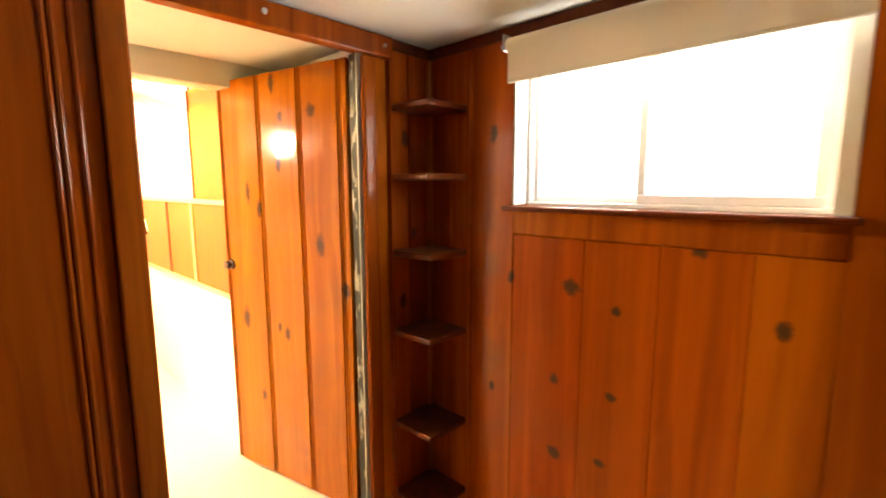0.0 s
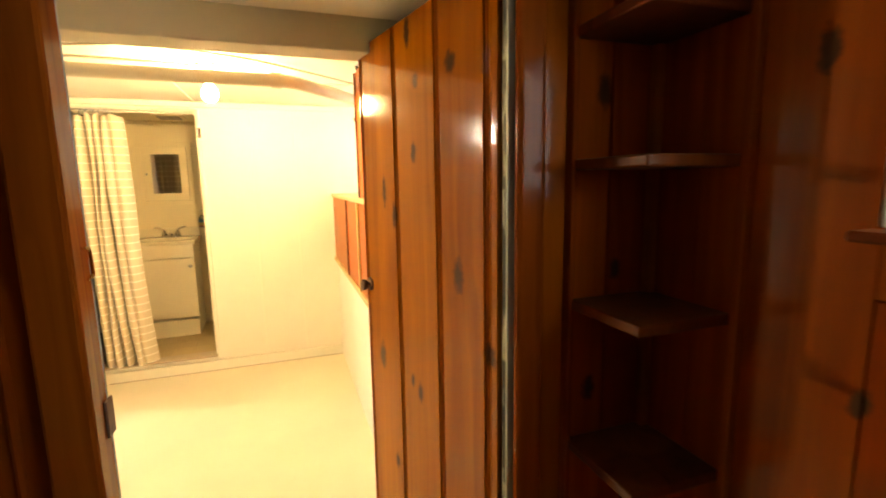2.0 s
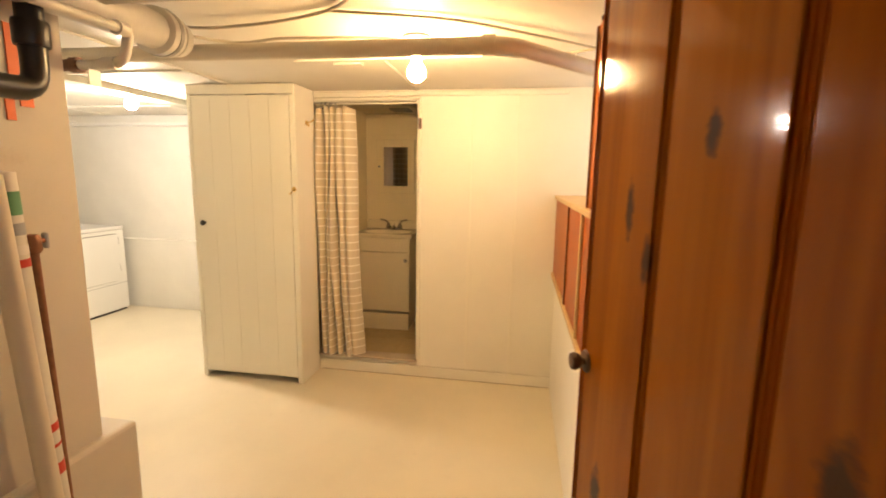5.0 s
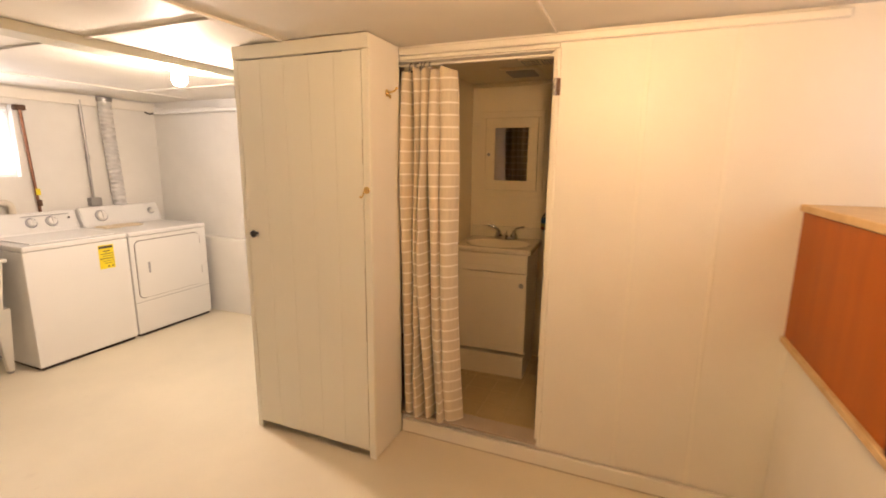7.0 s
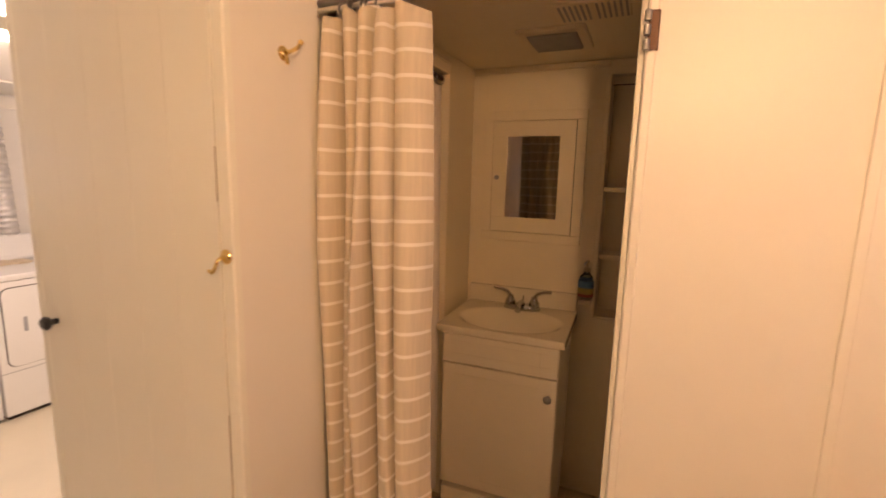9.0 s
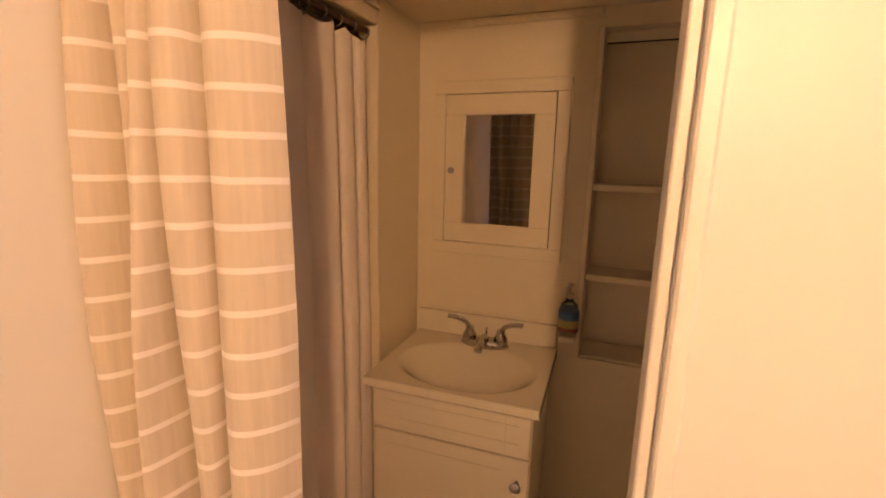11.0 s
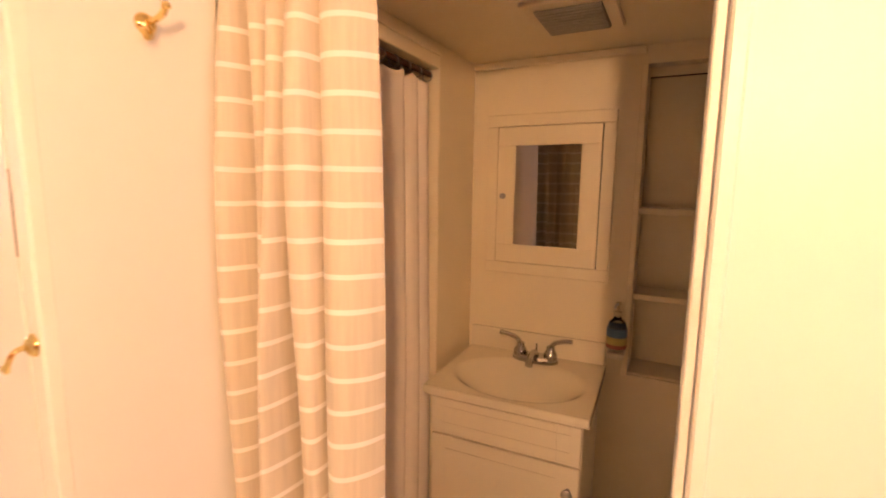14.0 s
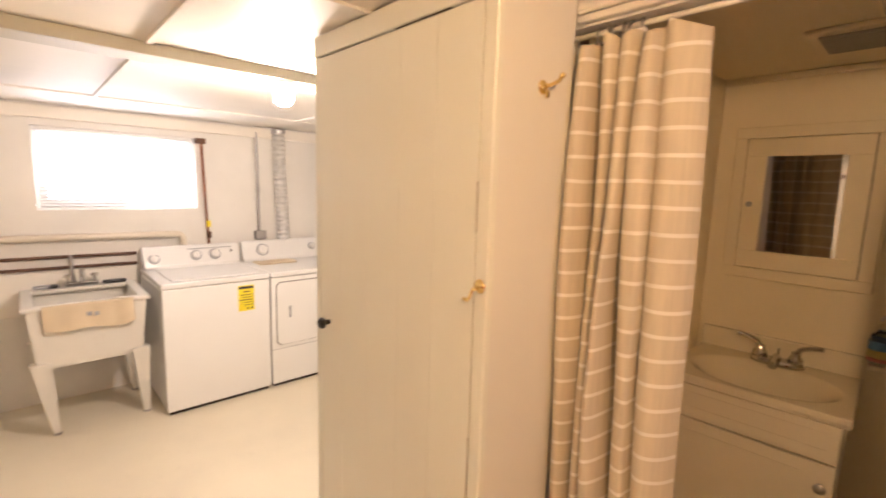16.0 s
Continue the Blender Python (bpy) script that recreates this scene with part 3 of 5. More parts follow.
win1 = slider_window("window_1", -2.10, -1.225, 1.325, 1.86, 2.51, 1, "white vinyl sliding window, bright daylight behind", 0.018, 0.018)
part("window_sill", box(-2.12, 2.375, 1.312, -1.17, 2.51, 1.328, 0.004), M_SHELF, win1, "dark stained pine sill")
part("reveal", box(-2.112, 2.43, 1.33, -2.0995, 2.51, 1.86, 0.002), M_TRIM, win1)
part("reveal", box(-1.2255, 2.43, 1.33, -1.188, 2.51, 1.86, 0.002), M_TRIM, win1)
for z in (1.56, 1.63):
    part("sash_latch", box(-1.225, 2.49, z, -1.205, 2.51, z + 0.012, 0.003), M_PLASTIC, win1)
win2 = slider_window("window_2", -5.46, -4.51, 1.315, 1.86, -3.06, -1, "basement window over the laundry tub, bright daylight")
win3 = slider_window("window_3", -5.4, -4.2, 1.40, 1.93, 2.52, 1, "high alcove window with cool daylight")
for name, x0, x1, y in (("backdrop_north", -7.0, 1.0, 3.6), ("backdrop_south", -7.5, -2.0, -4.2)):
    structure(name, sheet([[(x0, y, -0.5), (x1, y, -0.5)], [(x0, y, 4.5), (x1, y, 4.5)]]), M_SKYGLOW, "bright overcast daylight outside", "backdrop")

blind = thing("roller_blind", (-1.66, 2.40, 1.75), "cream roller blind rolled nearly up over the window", "roller blind")
part("roller", lathe([(0.026, 0), (0.026, 0.92)], (-2.10, 2.385, 1.866), 20, "x"), M_BLIND, blind, smooth=True)
part("fabric", sheet([[(-2.085 + 0.90 * i / 12, 2.357 + 0.004 * math.sin(i), 1.868 - 0.123 * k / 5 + 0.001 * math.sin(i * 2 + k)) for i in range(13)] for k in range(6)], 0.0015), M_BLIND, blind)
part("hem_bar", box(-2.085, 2.352, 1.738, -1.185, 2.362, 1.75, 0.004, 2), M_BLIND, blind)
for x in (-2.106, -1.172):
    part("bracket", box(x - 0.004, 2.355, 1.845, x + 0.004, 2.43, 1.90, 0.003), M_STEEL, blind, "steel bracket")
part("pin", lathe([(0.012, 0), (0.012, 0.018), (0.006, 0.024), (0, 0.025)], (-2.109, 2.385, 1.866), 14, "-x"), M_CHROME, blind, smooth=True)

vblind = thing("venetian_blind", (-4.98, -3.02, 1.32), "white slatted mini blind inside the laundry window", "blind")
part("head_rail", box(-5.44, -3.035, 1.835, -4.53, -3.01, 1.858, 0.003), M_PLASTIC, vblind)
slat_mesh = box(-5.435, -3.034, 0, -4.535, -3.012, 0.0012)
first = None
for k in range(24):
    z = 1.335 + 0.021 * k
    if first is None:
        first = part("slat", turned(slat_mesh, Matrix.Translation((0, 0, z))), M_PLASTIC, vblind)
        first.rotation_euler.x = radians(28)
    else:
        ob = first.copy()
        scene.collection.objects.link(ob)
        ob.location.z += 0.021 * k

# ---- pine door ----
door = thing("door_1", DOOR_ROOT, "open knotty pine plank door with beaded joints, glossy varnish", "door", kind="structure")
side = Vector((DOOR_WAY.y, -DOOR_WAY.x, 0)).normalized()
if side.y > 0:
    side = -side
DM = Matrix(((DOOR_WAY.x, side.x, 0, DOOR_ROOT.x), (DOOR_WAY.y, side.y, 0, DOOR_ROOT.y), (0, 0, 1, 0), (0, 0, 0, 1)))


def door_box(u0, v0, z0, u1, v1, z1, bevel=0.0, seg=1):
    return turned(box(u0, v0, z0, u1, v1, z1, bevel, seg), DM)


part("core", door_box(0.002, -0.012, 0.014, 0.809, 0.012, 1.879, 0.002), M_DOOR, door)
for a, b in ((0.0, 0.028), (0.052, 0.252), (0.278, 0.510), (0.536, 0.782)):
    part("plank", door_box(a + 0.001, 0.012, 0.013, b - 0.001, 0.026, 1.881, 0.0035, 2), M_DOOR, door)
part("plank", door_box(0.804, 0.012, 0.013, 0.811, 0.026, 1.881, 0.002), M_DOOR, door)
for c in (0.040, 0.265, 0.523, 0.793):
    for dv in (-0.006, 0.006):
        part("bead", turned(tube([(c + dv, 0.0185, 0.014), (c + dv, 0.0185, 1.88)], 0.0059, 8), DM), M_DOOR, door, smooth=True)
for a, b in ((0.0, 0.265), (0.27, 0.535), (0.54, 0.81)):
    part("back_plank", door_box(a, -0.024, 0.013, b, -0.0125, 1.881, 0.003), M_DOOR, door)
for v, s in ((0.026, 1),):
    knob = part("knob", turned(lathe([(0.009, 0), (0.008, 0.010), (0.016, 0.016), (0.021, 0.026), (0.018, 0.035), (0.0, 0.039)], (0.775, v, 1.025), 18, "y" if s > 0 else "-y"), DM), M_RUST, door, "dark tarnished metal knob", smooth=True)
    part("rose", turned(lathe([(0.026, 0), (0.024, 0.005), (0.0, 0.006)], (0.775, v, 1.025), 18, "y" if s > 0 else "-y"), DM), M_RUST, knob, smooth=True)
part("latch_bolt", door_box(0.810, -0.008, 1.005, 0.823, 0.008, 1.035, 0.002), M_BRASS, door, "brass latch bolt")
for z in (0.25, 0.98, 1.64):
    part("hinge", tube([(-2.652, 2.118, z - 0.045), (-2.652, 2.118, z + 0.045)], 0.007, 10), M_RUST, door, "dark steel hinge", smooth=True)

# ---- corner shelves ----
rack = thing("corner_shelf", (-2.43, 2.33, 0), "dark stained pine corner shelves, six empty boards", "shelf")
for z in (1.695, 1.435, 1.138, 0.815, 0.425, 0.11):
    part("shelf", box(-2.53, 2.213, z - 0.012, -2.318, 2.43, z + 0.010, 0.004, 2), M_SHELF, rack)
part("upright", box(-2.53, 2.205, 0, -2.517, 2.219, 1.90, 0.003), M_PINE_TRIM, rack)
part("upright", box(-2.318, 2.417, 0, -2.298, 2.43, 1.90, 0.003), M_PINE_TRIM, rack)
part("corner_post", box(-2.53, 2.405, 0, -2.508, 2.43, 1.90, 0.004), M_PINE_TRIM, rack)

# ---- built-in cabinet and panels of the north wall ----
cab = thing("built_in_cabinet", (-4.4, 2.05, 0.795), "wall cabinet with reddish hardboard panels in pale wood frames", "cabinet")
part("body", box(-5.436, 2.026, 0.80, -3.37, 2.2, 1.30), M_HARDBOARD, cab)
part("top_rail", box(-5.436, 1.996, 1.302, -3.37, 2.02, 1.328, 0.003), M_LIGHTWOOD, cab)
part("top_board", box(-5.436, 2.021, 1.3155, -4.10, 2.24, 1.327, 0.002), M_LIGHTWOOD, cab)
part("bottom_rail", box(-5.436, 1.996, 0.795, -3.37, 2.024, 0.820, 0.003), M_LIGHTWOOD, cab)
for x in (-4.14, -3.50):
    part("stile", box(x - 0.011, 1.998, 0.821, x + 0.011, 2.02, 1.301, 0.002), M_LIGHTWOOD, cab)
part("stile", box(-4.645, 2.000, 0.821, -4.620, 2.02, 1.301, 0.002), M_SHELF, cab, "dark reddish stile")
for a, b in ((-5.436, -4.646), (-4.619, -4.152), (-4.128, -3.512), (-3.488, -3.37)):
    part("panel", box(a, 2.008, 0.821, b, 2.02, 1.301, 0.001), M_HARDBOARD, cab)
panel = thing("wall_panel", (-3.8, 2.02, 1.33), "orange stained hardboard panel above the cabinet", "panel", kind="structure")
part("board", box(-4.098, 2.015, 1.329, -3.37, 2.03, 1.95, 0.002), M_HARDBOARD, panel)
part("side", box(-4.098, 2.0305, 1.329, -4.085, 2.40, 1.95, 0.002), M_HARDBOARD, panel)
part("edge_strip", box(-4.114, 2.008, 1.329, -4.099, 2.032, 1.95, 0.002), M_SHELF, panel, "dark stained edge")
hook_w = part("coat_hook", tube(elbowed([(-5.438, 2.20, 1.91), (-5.40, 2.20, 1.905), (-5.385, 2.20, 1.88)], 0.012), 0.006, 8), M_RUST, None, "small dark hook screwed into the white wall", smooth=True, category="hook")

# ---- tall white wardrobe ----
ward = thing("wardrobe", (-5.29, -0.01, 0), "tall cream-painted plank cupboard standing against the bathroom wall", "wardrobe")
Y0, Y1 = -0.405, 0.35
part("side_panel", box(-5.424, Y1 - 0.02, 0.0, -5.1490, Y1, 1.995, 0.003), M_TRIM, ward)
part("side_panel", box(-5.446, Y0, 0.0, -5.1490, Y0 + 0.02, 1.995, 0.003), M_TRIM, ward)
part("back_panel", box(-5.446, Y0 + 0.02, 0.02, -5.43, Y1 - 0.02, 1.99), M_CREAM, ward)
part("top_panel", box(-5.42, Y0 + 0.02, 1.975, -5.1690, Y1 - 0.02, 1.99), M_CREAM, ward)
part("face_stile", box(-5.167, 0.315, 0.0, -5.1460, Y1 + 0.001, 1.93, 0.003), M_CREAM, ward)
part("face_stile", box(-5.167, Y0 - 0.001, 0.0, -5.1460, Y0 + 0.03, 1.93, 0.003), M_CREAM, ward)
part("top_rail", box(-5.1690, Y0 - 0.001, 1.932, -5.1430, Y1 + 0.001, 1.994, 0.003), M_CREAM, ward)
part("inner_shadow_board", box(-5.42, Y0 + 0.02, 0.07, -5.1690, Y1 - 0.02, 0.085), M_CREAM, ward)
wdoor = part("door", box(-5.1690, Y0 + 0.032, 0.05, -5.1570, 0.313, 1.925, 0.001), M_CREAM, ward)
ys = [Y0 + 0.032, -0.24, -0.10, 0.04, 0.175, 0.313]
for a, b in zip(ys, ys[1:]):
    part("plank", box(-5.1565, a + 0.0002, 0.045, -5.1450, b - 0.0002, 1.926, 0.0009), M_CREAM, wdoor)
part("knob", lathe([(0.008, 0), (0.008, 0.014), (0.016, 0.02), (0.019, 0.028), (0.013, 0.036), (0, 0.038)], (-5.1450, -0.32, 1.10), 18, "x"), M_BLACK, wdoor, "black round knob", smooth=True)

part("crack", box(-5.1455, 0.06, 1.994, -5.1428, 0.26, 1.9968), M_JAMB, ward)
part("crack", box(-5.1452, 0.02, 1.9268, -5.1435, 0.22, 1.9295), M_GAP, ward)
for y, z0, z1 in ((0.3125, 1.45, 1.56), (0.3125, 0.62, 0.98), (-0.372, 0.3, 0.62)):
    part("crack", box(-5.1465, y, z0, -5.1448, y + 0.0016, z1), M_JAMB, ward)


def coat_hook(at, way, label, reach):
    """A brass coat hook with its plate on a wall facing +x or +y."""
    h = thing("coat_hook", at, label, "hook")
    o = Vector(at)
    out, across = (Vector((1, 0, 0)), Vector((0, 1, 0))) if way == "x" else (Vector((0, 1, 0)), Vector((-1, 0, 0)))
    up = Vector((0, 0, 1))
    plate = lathe([(0.016, 0), (0.014, 0.004), (0.008, 0.008), (0, 0.009)], o, 16, way)
    part("plate", plate, M_BRASS, h, smooth=True)
    low = [o + out * 0.006 - up * 0.004, o + out * 0.012 - up * 0.016, o + out * 0.022 - up * 0.024 - across * 0.012, o + out * 0.028 - up * 0.014 - across * 0.02]
    if reach < 0.03:
        low = [o + out * 0.006, o + out * 0.020 - up * 0.004, o + out * 0.026 - up * 0.020 - across * 0.004, o + out * 0.024 - up * 0.030 - across * 0.014, o + out * 0.024 - up * 0.027 - across * 0.024]
        part("prong", tube(smooth_path(low), 0.0038, 8), M_BRASS, h, smooth=True)
        return h
    high = [o + out * 0.006 + up * 0.004, o + out * 0.02 + up * 0.002, o + out * reach * 0.8 + up * 0.008, o + out * reach + up * 0.018]
    part("lower_prong", tube(smooth_path(low), 0.0045, 8), M_BRASS, h, smooth=True)
    tip = part("upper_prong", tube(smooth_path(high), 0.0045, 8), M_BRASS, h, smooth=True)
    part("bead_tip", lathe([(0, -0.007), (0.006, -0.003), (0.006, 0.003), (0, 0.007)], high[-1], 10), M_BRASS, tip, smooth=True)
    return h


coat_hook((-5.1450, 0.331, 1.337), "x", "small brass single hook screwed to the cupboard front", 0.026)
coat_hook((-5.305, 0.35, 1.772), "y", "brass coat hook on the cupboard's side", 0.05)

# ---- doorway curtain ----
curtain = thing("curtain", (-5.47, 0.47, 0.13), "beige door curtain with thin white stripes, pushed aside", "curtain")
FOLDS = [(0.328, -5.466), (0.340, -5.425), (0.356, -5.402), (0.372, -5.404), (0.386, -5.430), (0.391, -5.476), (0.397, -5.484), (0.404, -5.440), (0.416, -5.404), (0.430, -5.400), (0.441, -5.424), (0.444, -5.468), (0.451, -5.472), (0.457, -5.428), (0.470, -5.400), (0.484, -5.404), (0.492, -5.440), (0.494, -5.478), (0.501, -5.482), (0.507, -5.436), (0.520, -5.402), (0.538, -5.394), (0.549, -5.404), (0.551, -5.440), (0.555, -5.446), (0.562, -5.430), (0.582, -5.424), (0.606, -5.434), (0.628, -5.454), (0.642, -5.478)]
profile = smooth_path([(x, y, 0) for y, x in FOLDS], 7)
rows = []
NV = 60
for k in range(NV + 1):
    v = k / NV
    z = 1.905 - 1.775 * v
    drape = min(v * 3.0, 1.0) ** 0.7
    flare = 0.045 * max(0.0, (v - 0.45) / 0.55) ** 1.6
    row = []
    for i, p in enumerate(profile):
        u = i / (len(profile) - 1)
        sway = 0.012 * math.sin(3.1 * v + 6 * u) * math.sin(math.pi * u) * drape
        crease = 0.005 * math.sin(11 * v + 23 * u) * math.sin(math.pi * u)
        y = 0.484 + (p.y - 0.480) * (0.90 + 0.08 * drape) + sway + crease + 0.028 * v * (1 - u) + flare * u
        tuck = 0.72 + 0.38 * drape + 0.22 * math.sin(3.7 * v + 13 * u) * drape
        x = -5.474 + (p.x + 5.474) * tuck + 0.004 * math.sin(8 * v + 9 * u)
        lift = 0.026 * abs(math.sin(10.5 * u + 0.4)) * max(0.0, 1 - 9 * v)
        row.append((x, y, z - lift))
    rows.append(row)
part("cloth", sheet(rows, 0.0015), M_CURTAIN, curtain, smooth=True)
for y, lean in ((0.392, -14), (0.412, 9), (0.424, -6), (0.446, 16), (0.466, -4), (0.489, 12)):
    tilt = Matrix.Translation((-5.475, y, 1.915)) @ Matrix.Rotation(radians(lean), 4, "Z")
    r = part("ring", turned(ring((0, 0, -0.008), 0.019, 0.003, "y"), tilt), M_STEEL, curtain, "metal curtain ring", smooth=True)
    part("clip", turned(box(-0.004, -0.010, -0.046, 0.020, 0.010, -0.020, 0.004), tilt), M_CHROME, r)
rod = thing("curtain_rod", (-5.475, 0.69, 1.915), "thin white rod across the bathroom doorway", "rod")
part("rod", tube([(-5.475, 0.306, 1.918), (-5.475, 1.068, 1.918)], 0.0065, 12), M_TRIM, rod, smooth=True)
for y in (0.306, 1.067):
    part("bracket", box(-5.49, y - 0.006, 1.906, -5.46, y + 0.006, 1.929, 0.003), M_TRIM, rod)

hinge_old = thing("door_hinge", (-5.43, 1.10, 1.78), "old rusty hinge leaf still screwed to the doorway", "hinge")
part("leaf", box(-5.438, 1.087, 1.745, -5.4275, 1.106, 1.815, 0.002), M_RUST, hinge_old)
for z in (1.755, 1.78, 1.805):
    part("knuckle", tube([(-5.424, 1.086, z - 0.009), (-5.424, 1.086, z + 0.009)], 0.006, 10), M_STEEL, hinge_old, smooth=True)
hinge_low = thing("door_hinge", (-5.43, 1.10, 0.25), "painted-over hinge leaf low on the doorway edge", "hinge")
part("leaf", box(-5.438, 1.09, 0.235, -5.4275, 1.108, 0.29, 0.002), M_TRIM, hinge_low)

# ---- bathroom ----
vanity = thing("vanity_cabinet", (-6.26, 0.645, 0.115), "white laminate vanity cabinet with one drawer front and door", "cabinet")
part("body", box(-6.455, 0.42, 0.284, -6.075, 0.868, 0.80, 0.002), M_VANITY, vanity)
for a in (0.42, 0.855):
    part("side_panel", box(-6.455, a, 0.801, -6.0755, a + 0.013, 0.917, 0.001), M_VANITY, vanity)
part("toe_kick", box(-6.455, 0.425, 0.113, -6.135, 0.863, 0.2835), M_VANITY, vanity)
part("plinth", box(-6.1345, 0.425, 0.113, -6.066, 0.863, 0.256, 0.002), M_VANITY, vanity)
drawer = part("drawer_front", box(-6.075, 0.423, 0.801, -6.057, 0.866, 0.914, 0.003, 2), M_VANITY, vanity)
for z in (0.838, 0.888):
    part("moulding", box(-6.0575, 0.45, z - 0.0015, -6.0555, 0.838, z + 0.0015, 0.0006), M_VANITY, drawer)
part("moulding", box(-6.0575, 0.80, 0.803, -6.0558, 0.8025, 0.912, 0.0006), M_VANITY, drawer)
vdoor = part("door", box(-6.075, 0.423, 0.284, -6.057, 0.866, 0.795, 0.003, 2), M_VANITY, vanity)
for z in (0.325, 0.755):
    part("moulding", box(-6.0575, 0.47, z - 0.0015, -6.0555, 0.80, z + 0.0015, 0.0006), M_VANITY, vdoor)
part("knob", lathe([(0.006, 0), (0.006, 0.012), (0.013, 0.017), (0.015, 0.024), (0.009, 0.029), (0, 0.03)], (-6.057, 0.838, 0.73), 18, "x"), M_STEEL, vdoor, "brushed metal knob", smooth=True)

top = thing("bathroom_sink", (-6.25, 0.643, 0.917), "glossy cream cultured marble sink top with oval basin", "sink")
bm = bmesh.new()
GX, GY = 64, 76
gx0, gx1, gy0, gy1 = -6.458, -6.045, 0.402, 0.884
verts = []
for i in range(GX + 1):
    line = []
    for j in range(GY + 1):
        x, y = gx0 + (gx1 - gx0) * i / GX, gy0 + (gy1 - gy0) * j / GY
        r = math.hypot((x + 6.222) / 0.158, (y - 0.645) / 0.212)
        z = 0.951
        if r < 1:
            z -= 0.105 * (1 - r * r) ** 1.25 * (1 - 0.25 * math.exp(-((1 - r) / 0.06) ** 2))
        line.append(bm.verts.new((x, y, z)))
    verts.append(line)
for i in range(GX):
    for j in range(GY):
        bm.faces.new((verts[i][j], verts[i + 1][j], verts[i + 1][j + 1], verts[i][j + 1]))
part("basin", bm, M_MARBLE, top, smooth=True)
for nm, b in (("front_lip", (-6.052, 0.400, 0.930, -6.040, 0.886, 0.9515)), ("side_lip", (-6.458, 0.3995, 0.918, -6.052, 0.404, 0.951)), ("side_lip", (-6.458, 0.882, 0.918, -6.052, 0.8865, 0.951))):
    part(nm, box(*b, 0.003, 2), M_MARBLE, top)
part("backsplash", box(-6.4585, 0.402, 0.9525, -6.438, 0.884, 1.03, 0.005, 2), M_MARBLE, top)
part("apron", box(-6.07, 0.404, 0.9175, -6.056, 0.882, 0.9297, 0.001), M_VANITY, top)
part("drain", lathe([(0.02, 0), (0.019, 0.004), (0.008, 0.002), (0, 0.002)], (-6.222, 0.645, 0.8475), 20), M_CHROME, top, smooth=True)
part("overflow", box(-6.105, 0.63, 0.9, -6.098, 0.66, 0.905, 0.001), M_GAP, top)

tap = thing("faucet", (-6.385, 0.655, 0.954), "chrome two-handle bathroom faucet", "faucet")
part("base_plate", turned(lathe([(0.078, 0), (0.080, 0.006), (0.076, 0.016), (0.066, 0.021), (0, 0.023)], (0, 0, 0), 40), Matrix.Translation((-6.385, 0.655, 0.9525)) @ Matrix.Diagonal((0.40, 1.0, 1.0, 1.0))), M_CHROME, tap, smooth=True)
part("spout", tube(smooth_path([(-6.39, 0.655, 0.966), (-6.378, 0.655, 0.982), (-6.345, 0.655, 0.986), (-6.31, 0.655, 0.976), (-6.296, 0.655, 0.966)]), 0.013, 12), M_CHROME, tap, smooth=True)
for y, s in ((0.603, -1), (0.707, 1)):
    hub = part("valve_hub", lathe([(0.023, 0), (0.023, 0.016), (0.019, 0.024), (0.014, 0.030), (0.013, 0.044), (0, 0.049)], (-6.385, y, 0.968), 18), M_CHROME, tap, smooth=True)
    part("lever", tube(smooth_path([(-6.385, y, 1.002), (-6.382, y + s * 0.010, 1.022), (-6.377, y + s * 0.030, 1.034), (-6.372, y + s * 0.055, 1.041), (-6.369, y + s * 0.072, 1.043)]), 0.008, 10), M_CHROME, hub, smooth=True)
part("lift_rod", tube([(-6.402, 0.655, 0.97), (-6.402, 0.655, 1.008)], 0.003, 8), M_CHROME, tap, smooth=True)

for ob in (vanity, top, tap):
    ob.rotation_euler.z = radians(2.2)
    ob.location.x += 0.009

med = thing("medicine_cabinet", (-6.45, 0.65, 1.237), "cream painted wooden medicine cabinet with a small mirror", "cabinet")


def frame_boards(parent, material, x0, x1, y0, y1, z0, z1, w):
    """Two rails and two stiles round an opening."""
    for a, b in ((z0, z0 + w), (z1 - w, z1)):
        part("rail", box(x0, y0, a, x1, y1, b, 0.002), material, parent)
    for a, b in ((y0, y0 + w), (y1 - w, y1)):
        part("stile", box(x0, a, z0 + w, x1, b, z1 - w, 0.002), material, parent)


frame_boards(med, M_BATH, -6.459, -6.443, 0.432, 0.868, 1.237, 1.796, 0.04)
mdoor = part("door", box(-6.459, 0.4735, 1.2785, -6.4515, 0.8265, 1.7545), M_GAP, med)
frame_boards(mdoor, M_BATH, -6.451, -6.4395, 0.4745, 0.8255, 1.2795, 1.7535, 0.0635)
part("mirror", box(-6.450, 0.533, 1.343, -6.4445, 0.769, 1.690), M_MIRROR, mdoor, "small mirror with a worn edge")
part("knob", lathe([(0.005, 0), (0.005, 0.008), (0.010, 0.012), (0.010, 0.018), (0, 0.021)], (-6.4395, 0.500, 1.515), 14, "x"), M_STEEL, mdoor, smooth=True)
part("cap_strip", box(-6.4595, 0.37, 1.71, -6.456, 0.43, 1.714), M_BATH, wall_bath_back)

